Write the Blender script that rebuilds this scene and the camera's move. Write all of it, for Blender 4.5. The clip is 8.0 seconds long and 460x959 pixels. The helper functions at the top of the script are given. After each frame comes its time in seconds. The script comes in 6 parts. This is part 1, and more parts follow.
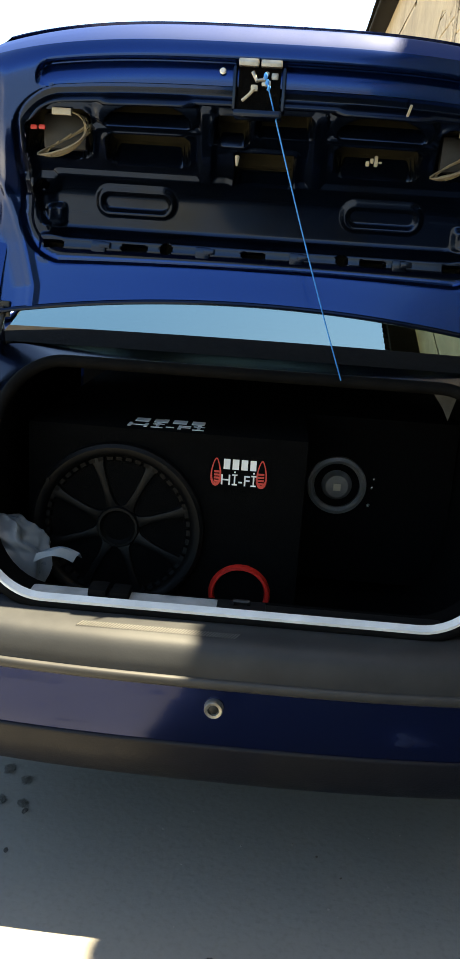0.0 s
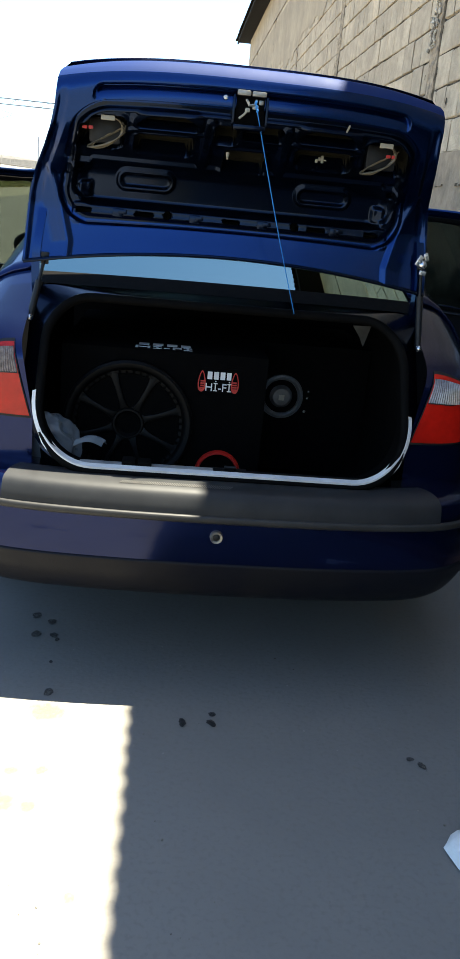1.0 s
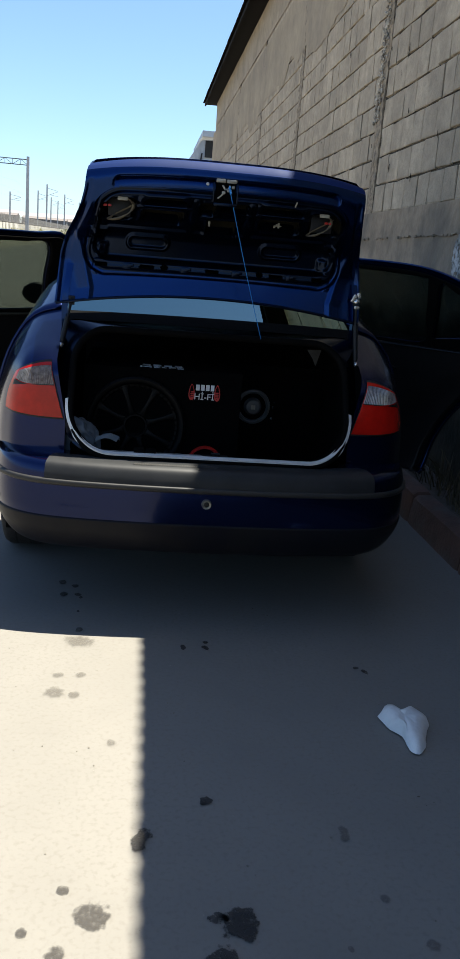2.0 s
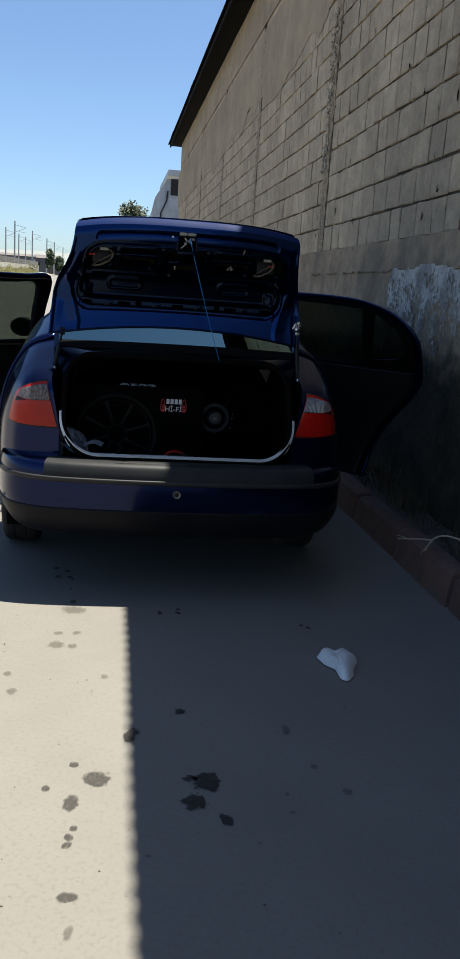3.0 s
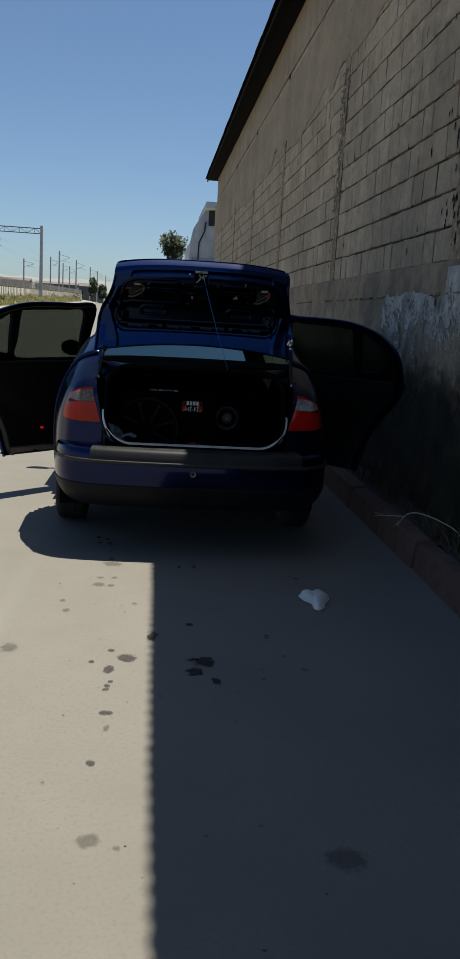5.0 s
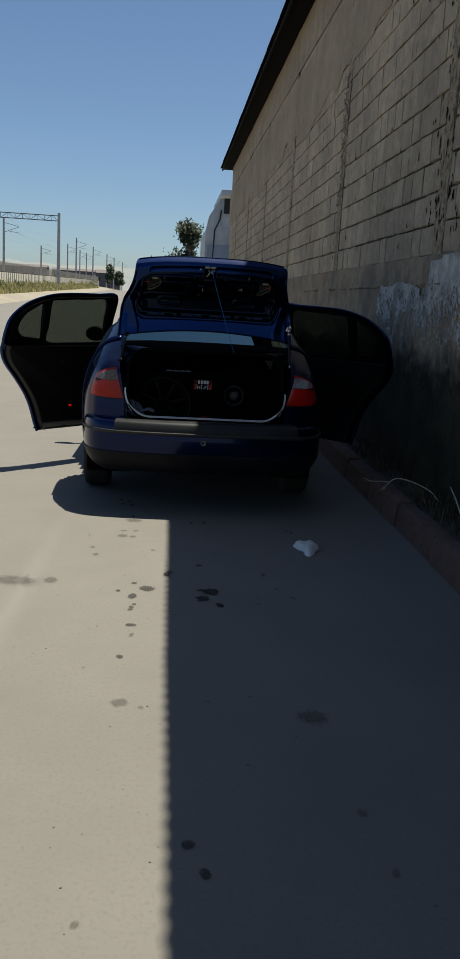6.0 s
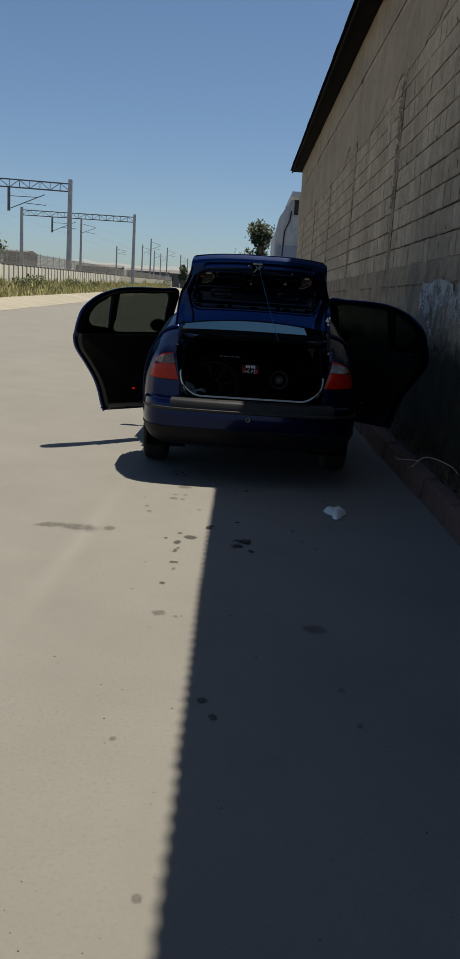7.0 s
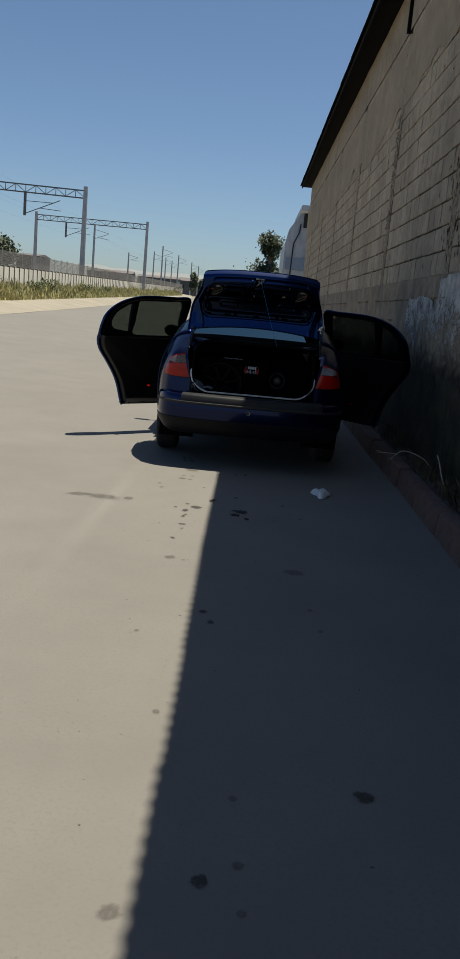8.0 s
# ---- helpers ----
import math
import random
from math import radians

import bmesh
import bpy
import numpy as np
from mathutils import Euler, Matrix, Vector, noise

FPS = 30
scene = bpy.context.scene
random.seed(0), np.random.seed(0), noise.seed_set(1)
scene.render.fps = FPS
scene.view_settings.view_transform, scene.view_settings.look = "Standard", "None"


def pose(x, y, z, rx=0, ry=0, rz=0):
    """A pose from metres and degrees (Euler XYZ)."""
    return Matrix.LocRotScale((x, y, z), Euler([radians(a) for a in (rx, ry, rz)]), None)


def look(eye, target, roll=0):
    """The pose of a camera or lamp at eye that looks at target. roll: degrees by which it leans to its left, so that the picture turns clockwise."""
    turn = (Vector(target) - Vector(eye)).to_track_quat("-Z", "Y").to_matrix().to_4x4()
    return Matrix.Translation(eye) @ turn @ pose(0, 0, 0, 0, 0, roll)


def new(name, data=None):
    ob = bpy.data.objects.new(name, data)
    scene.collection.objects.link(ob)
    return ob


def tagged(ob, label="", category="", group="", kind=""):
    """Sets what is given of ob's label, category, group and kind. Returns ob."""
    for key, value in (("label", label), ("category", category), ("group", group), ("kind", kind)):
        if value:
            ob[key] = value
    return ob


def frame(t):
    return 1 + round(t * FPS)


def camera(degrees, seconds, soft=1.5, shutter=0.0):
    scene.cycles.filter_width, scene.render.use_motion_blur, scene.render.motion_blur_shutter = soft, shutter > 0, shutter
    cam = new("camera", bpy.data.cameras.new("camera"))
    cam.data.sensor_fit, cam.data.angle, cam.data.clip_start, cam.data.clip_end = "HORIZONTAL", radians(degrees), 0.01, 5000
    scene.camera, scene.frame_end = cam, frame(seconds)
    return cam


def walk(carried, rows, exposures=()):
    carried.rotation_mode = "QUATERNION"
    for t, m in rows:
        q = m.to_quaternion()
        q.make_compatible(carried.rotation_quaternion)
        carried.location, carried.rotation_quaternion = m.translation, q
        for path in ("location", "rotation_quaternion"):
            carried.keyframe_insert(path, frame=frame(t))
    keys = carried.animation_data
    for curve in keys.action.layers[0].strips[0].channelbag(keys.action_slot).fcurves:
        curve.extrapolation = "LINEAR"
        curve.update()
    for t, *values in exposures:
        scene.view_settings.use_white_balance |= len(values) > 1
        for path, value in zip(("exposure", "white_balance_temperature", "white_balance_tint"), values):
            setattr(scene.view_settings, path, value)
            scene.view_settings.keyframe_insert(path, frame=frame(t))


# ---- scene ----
cam = camera(30.9, 8.0, soft=1.5)
PATH = [
    (0, (0.073, -1.416, 1.389), (-0.026, 0.506, 0.846), 3.8),
    (0.5, (-0.003, -1.782, 1.435), (0.055, 0.143, 0.896), 4.9),
    (1, (-0.183, -2.161, 1.414), (-0.004, -0.268, 0.792), 5.4),
    (1.2, (-0.206, -2.282, 1.416), (-0.01, -0.395, 0.783), 6.5),
    (2.3, (-0.345, -3.224, 1.44), (-0.094, -1.3, 0.955), 4.0),
    (2.5, (-0.381, -3.362, 1.472), (-0.091, -1.446, 0.977), 4.8),
    (3, (-0.331, -3.695, 1.446), (-0.033, -1.766, 1.011), 3.9),
    (3.5, (-0.331, -3.997, 1.454), (-0.074, -2.077, 0.954), 4.1),
    (4, (-0.399, -4.373, 1.433), (-0.157, -2.445, 0.957), 4.9),
    (5.3, (-0.252, -5.002, 1.463), (-0.069, -3.041, 1.112), 2.6),
    (5.5, (-0.285, -5.208, 1.479), (-0.107, -3.244, 1.142), 2.2),
    (6, (-0.267, -5.547, 1.473), (-0.105, -3.597, 1.057), 3.2),
    (6.5, (-0.129, -5.821, 1.455), (0.017, -3.856, 1.111), 3.9),
    (7, (-0.105, -6.277, 1.422), (-0.106, -4.322, 0.999), 3.6),
    (7.5, (-0.153, -6.748, 1.435), (-0.231, -4.799, 0.991), 3.7),
    (8, (-0.057, -7.275, 1.436), (-0.071, -5.317, 1.031), 5.1),
]
EXPOSURES = [(0.0, 3.80, 7500, 1), (0.6, 3.70, 6800, 1), (1.2, 3.0, 6050, 4), (2.4, 1.9, 5850, 6), (3.1, 1.60, 5850, 6), (3.5, 1.24, 5850, 6), (4.0, 1.05, 5850, 5), (5.5, 1.03, 5950, 5), (6.0, 0.97, 5950, 5), (6.5, 1.18, 5950, 5), (7.0, 0.85, 6000, 6), (7.5, 0.76, 6050, 7), (8.0, 0.90, 6000, 6)]
walk(cam, [(t, look(eye, target, roll)) for t, eye, target, roll in PATH], EXPOSURES)

# ---- sky and sun ----
SUN_DIR = Vector((0.258, 0.06, 1.0)).normalized()
world = bpy.data.worlds.new("sky")
scene.world = world
world.use_nodes = True
wn = world.node_tree.nodes
sky = wn.new("ShaderNodeTexSky")
sky.sky_type = "NISHITA"
sky.sun_disc = False
sky.sun_elevation = math.asin(SUN_DIR.z)
sky.sun_rotation = math.atan2(SUN_DIR.x, SUN_DIR.y)
sky.air_density, sky.dust_density, sky.ozone_density = 0.85, 0.8, 2.0
wn["Background"].inputs["Strength"].default_value = 0.050
world.node_tree.links.new(sky.outputs[0], wn["Background"].inputs["Color"])
sun = new("sun", bpy.data.lights.new("sun", "SUN"))
sun.data.energy, sun.data.angle, sun.data.color = 4.25, radians(0.38), (1.0, 0.875, 0.70)
sun.matrix_world = look(SUN_DIR * 40, (0, 0, 0))

# ---- materials ----
def mat(name, c1, c2=None, scale=6.0, rough=0.6, metal=0.0, bump=0.0, bump_scale=60.0, coat=0.0, rvar=0.15,
        c3=None, scale3=1.0, spec=0.5, island=0.0, obj_random=0.0, stretch=None, placed=False, mottle=None):
    """A surface with colour variation at two scales, roughness variation and fine relief."""
    m = bpy.data.materials.new(name)
    m.use_nodes = True
    nt = m.node_tree
    n, L = nt.nodes, nt.links.new
    b = n["Principled BSDF"]
    tc = n.new("ShaderNodeTexCoord")
    src = n.new("ShaderNodeNewGeometry").outputs["Position"] if placed else tc.outputs["Object"]
    if stretch:
        mp = n.new("ShaderNodeMapping")
        mp.inputs["Scale"].default_value = stretch
        L(src, mp.inputs["Vector"])
        src = mp.outputs[0]
    c2 = c2 or tuple(x * 0.75 for x in c1)
    nz = n.new("ShaderNodeTexNoise")
    nz.inputs["Scale"].default_value, nz.inputs["Detail"].default_value = scale, 8
    nz.inputs["Roughness"].default_value = 0.62
    L(src, nz.inputs["Vector"])
    rp = n.new("ShaderNodeValToRGB")
    rp.color_ramp.elements[0].position, rp.color_ramp.elements[1].position = 0.36, 0.66
    rp.color_ramp.elements[0].color, rp.color_ramp.elements[1].color = (*c1, 1), (*c2, 1)
    L(nz.outputs["Fac"], rp.inputs["Fac"])
    col = rp.outputs["Color"]
    if c3:
        n3 = n.new("ShaderNodeTexNoise")
        n3.inputs["Scale"].default_value, n3.inputs["Detail"].default_value = scale3, 5
        L(src, n3.inputs["Vector"])
        r3 = n.new("ShaderNodeValToRGB")
        r3.color_ramp.elements[0].position, r3.color_ramp.elements[1].position = 0.5, 0.72
        L(n3.outputs["Fac"], r3.inputs["Fac"])
        mx = n.new("ShaderNodeMix")
        mx.data_type = "RGBA"
        mx.inputs["B"].default_value = (*c3, 1)
        mx.inputs[7].default_value = (*c3, 1)
        L(r3.outputs["Color"], mx.inputs["Factor"])
        L(col, mx.inputs[6])
        col = mx.outputs[2]
    if island or obj_random:
        if island:
            g = n.new("ShaderNodeNewGeometry")
            rnd = g.outputs["Random Per Island"]
        else:
            g = n.new("ShaderNodeObjectInfo")
            rnd = g.outputs["Random"]
        a = island or obj_random
        mr = n.new("ShaderNodeMapRange")
        mr.inputs["To Min"].default_value, mr.inputs["To Max"].default_value = 1 - a, 1 + a
        L(rnd, mr.inputs["Value"])
        hs = n.new("ShaderNodeHueSaturation")
        L(mr.outputs[0], hs.inputs["Value"])
        L(col, hs.inputs["Color"])
        col = hs.outputs[0]
    for sc, lo, hi in mottle or ():
        nm, mm, hm = n.new("ShaderNodeTexNoise"), n.new("ShaderNodeMapRange"), n.new("ShaderNodeHueSaturation")
        nm.inputs["Scale"].default_value, nm.inputs["Detail"].default_value, nm.inputs["Roughness"].default_value = sc, 6, 0.7
        L(src, nm.inputs["Vector"])
        mm.inputs["From Min"].default_value, mm.inputs["From Max"].default_value = 0.38, 0.62
        mm.inputs["To Min"].default_value, mm.inputs["To Max"].default_value = lo, hi
        L(nm.outputs["Fac"], mm.inputs["Value"])
        L(mm.outputs[0], hm.inputs["Value"])
        L(col, hm.inputs["Color"])
        col = hm.outputs[0]
    L(col, b.inputs["Base Color"])
    nr = n.new("ShaderNodeTexNoise")
    nr.inputs["Scale"].default_value, nr.inputs["Detail"].default_value = scale * 2.3, 6
    L(src, nr.inputs["Vector"])
    mr = n.new("ShaderNodeMapRange")
    mr.inputs["To Min"].default_value, mr.inputs["To Max"].default_value = max(0.02, rough - rvar), min(1, rough + rvar)
    L(nr.outputs["Fac"], mr.inputs["Value"])
    L(mr.outputs[0], b.inputs["Roughness"])
    b.inputs["Metallic"].default_value = metal
    b.inputs["Specular IOR Level"].default_value = spec
    b.inputs["Coat Weight"].default_value = coat
    b.inputs["Coat Roughness"].default_value = 0.06
    if bump:
        nb = n.new("ShaderNodeTexNoise")
        nb.inputs["Scale"].default_value, nb.inputs["Detail"].default_value = bump_scale, 6
        L(src, nb.inputs["Vector"])
        bp = n.new("ShaderNodeBump")
        bp.inputs["Strength"].default_value, bp.inputs["Distance"].default_value = bump, 0.01
        L(nb.outputs["Fac"], bp.inputs["Height"])
        L(bp.outputs[0], b.inputs["Normal"])
    return m


def glass_mat(name, tint, facing=0.04, rough=0.0, sheen=(1, 1, 1)):
    """A thin pane: what lies behind shows through the tint, and the sky mirrors in it."""
    m = bpy.data.materials.new(name)
    m.use_nodes = True
    n, L = m.node_tree.nodes, m.node_tree.links.new
    n.remove(n["Principled BSDF"])
    lw, pw, fr, tr, gl, mx = (n.new("ShaderNode" + k) for k in ("LayerWeight", "Math", "MapRange", "BsdfTransparent", "BsdfGlossy", "MixShader"))
    lw.inputs["Blend"].default_value = 0.5
    pw.operation = "POWER"
    pw.inputs[1].default_value = 4.5
    L(lw.outputs["Facing"], pw.inputs[0])
    L(pw.outputs[0], fr.inputs["Value"])
    fr.inputs["To Min"].default_value, fr.inputs["To Max"].default_value = facing, 1.0
    tr.inputs["Color"].default_value = (*tint, 1)
    gl.inputs["Roughness"].default_value = rough
    gl.inputs["Color"].default_value = (*sheen, 1)
    L(fr.outputs[0], mx.inputs[0])
    L(tr.outputs[0], mx.inputs[1])
    L(gl.outputs[0], mx.inputs[2])
    L(mx.outputs[0], n["Material Output"].inputs["Surface"])
    return m


def fray(m, z_lo=None, z_hi=None, scales=(5.0, 19.0), cut=0.48, soft=0.10):
    """Lets a coat of paint or other colour wear away in patches, and run out between two heights if they are given."""
    n, L = m.node_tree.nodes, m.node_tree.links.new
    tc = n.new("ShaderNodeTexCoord")
    total = None
    for k, sc in enumerate(scales):
        nz = n.new("ShaderNodeTexNoise")
        nz.inputs["Scale"].default_value, nz.inputs["Detail"].default_value = sc, 7
        L(tc.outputs["Object"], nz.inputs["Vector"])
        md = n.new("ShaderNodeMath")
        md.operation = "MULTIPLY_ADD"
        L(nz.outputs["Fac"], md.inputs[0])
        md.inputs[1].default_value = 0.5
        md.inputs[2].default_value = 0.0
        if total is not None:
            L(total, md.inputs[2])
        total = md.outputs[0]
    if z_lo is not None:
        sp, mr, ad = n.new("ShaderNodeSeparateXYZ"), n.new("ShaderNodeMapRange"), n.new("ShaderNodeMath")
        L(tc.outputs["Object"], sp.inputs[0])
        L(sp.outputs["Z"], mr.inputs["Value"])
        mr.inputs["From Min"].default_value, mr.inputs["From Max"].default_value = z_lo, z_hi
        mr.inputs["To Min"].default_value, mr.inputs["To Max"].default_value = 0.35, -0.35
        L(mr.outputs[0], ad.inputs[0])
        L(total, ad.inputs[1])
        total = ad.outputs[0]
    st = n.new("ShaderNodeMapRange")
    st.inputs["From Min"].default_value, st.inputs["From Max"].default_value = cut - soft / 2, cut + soft / 2
    L(total, st.inputs["Value"])
    L(st.outputs[0], n["Principled BSDF"].inputs["Alpha"])
    return m


def stain_mat(name, colour, strength, soft=0.08, fringe=0.62):
    """A soaked-in spot whose edge frays away, by its UV radius and noise."""
    m = bpy.data.materials.new(name)
    m.use_nodes = True
    n, L = m.node_tree.nodes, m.node_tree.links.new
    b = n["Principled BSDF"]
    b.inputs["Base Color"].default_value = (*colour, 1)
    b.inputs["Roughness"].default_value = 0.75
    uv, sub, ln, nz, ad, mr, nf, mu = (n.new("ShaderNode" + k) for k in (
        "UVMap", "VectorMath", "VectorMath", "TexNoise", "Math", "MapRange", "TexNoise", "Math"))
    tc = n.new("ShaderNodeTexCoord")
    sub.operation, ln.operation = "SUBTRACT", "LENGTH"
    sub.inputs[1].default_value = (0.5, 0.5, 0)
    L(uv.outputs[0], sub.inputs[0])
    L(sub.outputs[0], ln.inputs[0])
    nz.inputs["Scale"].default_value, nz.inputs["Detail"].default_value = 46, 7
    nf.inputs["Scale"].default_value, nf.inputs["Detail"].default_value = 130, 4
    L(tc.outputs["Object"], nz.inputs["Vector"])
    L(tc.outputs["Object"], nf.inputs["Vector"])
    ad.operation = "MULTIPLY_ADD"
    L(nz.outputs["Fac"], ad.inputs[0])
    ad.inputs[1].default_value = fringe
    L(ln.outputs["Value"], ad.inputs[2])
    mr.inputs["From Min"].default_value, mr.inputs["From Max"].default_value = 0.35 + fringe / 2, 0.35 + fringe / 2 - soft
    L(ad.outputs[0], mr.inputs["Value"])
    fm = n.new("ShaderNodeMapRange")
    fm.inputs["From Min"].default_value, fm.inputs["From Max"].default_value = 0.32, 0.5
    fm.inputs["To Min"].default_value = 0.55
    L(nf.outputs["Fac"], fm.inputs["Value"])
    mu.operation = "MULTIPLY"
    L(mr.outputs[0], mu.inputs[0])
    L(fm.outputs[0], mu.inputs[1])
    m2 = n.new("ShaderNodeMath")
    m2.operation = "MULTIPLY"
    L(mu.outputs[0], m2.inputs[0])
    m2.inputs[1].default_value = strength
    L(m2.outputs[0], b.inputs["Alpha"])
    return m


PAINT = mat("blue_paint", (0.0028, 0.0178, 0.084), (0.0032, 0.0194, 0.090), 3, 0.23, 0.92, coat=0.15, rvar=0.03)
PAINT_LIP = mat("dull_blue_edge_paint", (0.0050, 0.0170, 0.085), (0.006, 0.018, 0.078), 6, 0.62, 0.0, coat=0.0, rvar=0.08, spec=0.10)
# darker copy of PAINT; the body's reflections of shaded ground are in the base
PAINT_BODY = mat("dusty_blue_body_paint", (0.0010, 0.0062, 0.047), (0.0018, 0.0072, 0.045), 5, 0.19, 0.85, coat=0.28, rvar=0.06, c3=(0.004, 0.0095, 0.042), scale3=1.6)
# darker copy of PAINT, the inner panel's dark reflections put into the colour
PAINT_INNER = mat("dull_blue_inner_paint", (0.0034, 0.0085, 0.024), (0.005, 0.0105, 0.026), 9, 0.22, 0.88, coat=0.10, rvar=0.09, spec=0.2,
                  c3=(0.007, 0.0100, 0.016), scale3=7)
VALANCE = mat("dusty_dark_lower_skirt", (0.0045, 0.005, 0.0085), (0.008, 0.008, 0.010), 6, 0.45, spec=0.12, rvar=0.15, bump=0.1, bump_scale=200, c3=(0.013, 0.0118, 0.0102), scale3=2.4)
WOOFER = mat("dull_cast_frame", (0.0021, 0.0021, 0.0022), (0.0012, 0.0012, 0.0012), 18, 0.5, spec=0.13)
# dirty olive sheet in the holes, darkened for the shade of their depth
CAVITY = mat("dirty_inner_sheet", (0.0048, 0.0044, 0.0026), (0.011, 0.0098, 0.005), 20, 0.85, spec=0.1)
PLASTIC = mat("faded_black_plastic", (0.0155, 0.0160, 0.0170), (0.024, 0.0246, 0.0255), 7, 0.50, spec=0.20, rvar=0.12, bump=0.025, bump_scale=260,
              c3=(0.019, 0.0192, 0.0198), scale3=3)
BLACK = mat("black_plastic", (0.003, 0.003, 0.0035), (0.006, 0.006, 0.006), 20, 0.5, bump=0.06, bump_scale=300, spec=0.3)
RUBBER = mat("black_rubber", (0.0018, 0.0018, 0.0018), (0.0038, 0.0035, 0.0032), 25, 0.8, bump=0.1, bump_scale=150, spec=0.05)
TYRE = mat("dusty_tyre", (0.007, 0.0065, 0.006), (0.022, 0.02, 0.017), 8, 0.85, bump=0.15, bump_scale=120)
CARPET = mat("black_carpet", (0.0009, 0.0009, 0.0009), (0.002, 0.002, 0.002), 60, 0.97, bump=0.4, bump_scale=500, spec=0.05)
WHITE_TRIM = mat("white_edge_trim", (0.64, 0.64, 0.62), (0.5, 0.495, 0.48), 12, 0.4)
# light grey stands for sun on the left half of the sill
SILL = mat("scuffed_light_grey_plastic", (0.30, 0.30, 0.29), (0.17, 0.17, 0.165), 14, 0.4)
# ribs of the pad; the light they catch is put into the paler colour
RIB = mat("pale_worn_plastic", (0.065, 0.063, 0.058), (0.05, 0.048, 0.044), 30, 0.5)
MOULDING = mat("dark_grey_moulding", (0.016, 0.0158, 0.0158), (0.026, 0.0248, 0.0235), 9, 0.5, rvar=0.1, spec=0.3)
ALLOY = mat("alloy_rim", (0.35, 0.35, 0.36), (0.22, 0.22, 0.22), 8, 0.35, 0.9)
CHROME = mat("bright_steel", (0.62, 0.62, 0.62), (0.45, 0.44, 0.42), 30, 0.25, 0.95)
ZINC = mat("zinc_plated_steel", (0.27, 0.26, 0.23), (0.17, 0.16, 0.14), 40, 0.4, 0.8)
RED_LENS = mat("red_lens", (0.41, 0.0075, 0.0035), (0.31, 0.006, 0.003), 30, 0.14, coat=0.15, rvar=0.05, spec=0.25)
CLEAR_LENS = mat("clear_ribbed_lens", (0.23, 0.20, 0.19), (0.10, 0.082, 0.078), 60, 0.15, coat=0.45, rvar=0.05)
RED = mat("red_plastic", (0.42, 0.014, 0.008), (0.32, 0.01, 0.006), 20, 0.45)
LETTER = mat("white_vinyl", (0.62, 0.62, 0.60), (0.5, 0.5, 0.49), 20, 0.5)
CONE = mat("speaker_cone", (0.003, 0.003, 0.003), (0.005, 0.005, 0.005), 30, 0.6, spec=0.15)
GREY_PLASTIC = mat("grey_plastic", (0.10, 0.10, 0.10), (0.055, 0.055, 0.055), 20, 0.4)
BAG = mat("white_plastic_bag", (0.14, 0.165, 0.19), (0.09, 0.11, 0.13), 9, 0.32, bump=0.12, bump_scale=25)
STRING = mat("blue_cord", (0.03, 0.22, 0.62), (0.02, 0.16, 0.5), 200, 0.7)
WIRE_Y = mat("yellowed_wire", (0.15, 0.125, 0.075), (0.08, 0.065, 0.045), 20, 0.5)
CREAM = mat("cream_connector", (0.30, 0.28, 0.22), (0.24, 0.22, 0.17), 20, 0.5)
GLASS_REAR = glass_mat("tinted_rear_glass", (0.02, 0.022, 0.024), 0.30, 0.0, (0.58, 0.84, 0.82))
GLASS_SIDE = glass_mat("tinted_side_glass", (0.27, 0.30, 0.28), 0.04)
GLASS_SIDE.use_backface_culling = False

CONCRETE = mat("road_concrete", (0.160, 0.150, 0.131), (0.143, 0.134, 0.117), 1.2, 0.88, bump=0.10, bump_scale=55,
               c3=(0.137, 0.1265, 0.108), scale3=70, rvar=0.08, mottle=((0.4, 0.96, 1.04),))
BLOCK = mat("cement_block", (0.43, 0.345, 0.235), (0.34, 0.272, 0.185), 5, 0.92, bump=0.8, bump_scale=55, obj_random=0.10, rvar=0.05, placed=True, mottle=((0.8, 0.84, 1.12), (13.0, 0.86, 1.08)))
BLOCK_FAR = mat("cement_block_far", (0.43, 0.345, 0.235), (0.34, 0.272, 0.185), 5, 0.92, bump=0.8, bump_scale=55, island=0.10, rvar=0.05, placed=True, mottle=((0.8, 0.84, 1.12), (13.0, 0.86, 1.08)))
MORTAR = mat("dark_mortar", (0.030, 0.026, 0.020), (0.085, 0.070, 0.051), 7, 0.95, bump=0.8, bump_scale=40)
STONE = mat("pale_bare_pebble", (0.50, 0.44, 0.34), (0.20, 0.165, 0.12), 12, 0.85, bump=0.3, bump_scale=120, island=0.35)
PIT = mat("shadowed_pit", (0.010, 0.0085, 0.007), (0.020, 0.017, 0.013), 30, 1.0, spec=0.0, rvar=0.0)
PLASTER = mat("rough_plaster", (0.36, 0.28, 0.18), (0.275, 0.216, 0.142), 3.5, 0.93, bump=0.5, bump_scale=35, c3=(0.32, 0.26, 0.185), scale3=0.8, mottle=((1.6, 0.84, 1.1), (9.0, 0.9, 1.06)))
COLUMN = mat("exposed_aggregate_concrete", (0.36, 0.28, 0.18), (0.11, 0.085, 0.058), 18, 0.95, bump=1.0, bump_scale=28)
PLINTH = mat("stained_concrete_plinth", (0.315, 0.238, 0.152), (0.165, 0.125, 0.082), 5, 0.92, bump=1.0, bump_scale=13,
             c3=(0.10, 0.082, 0.06), scale3=1.1)
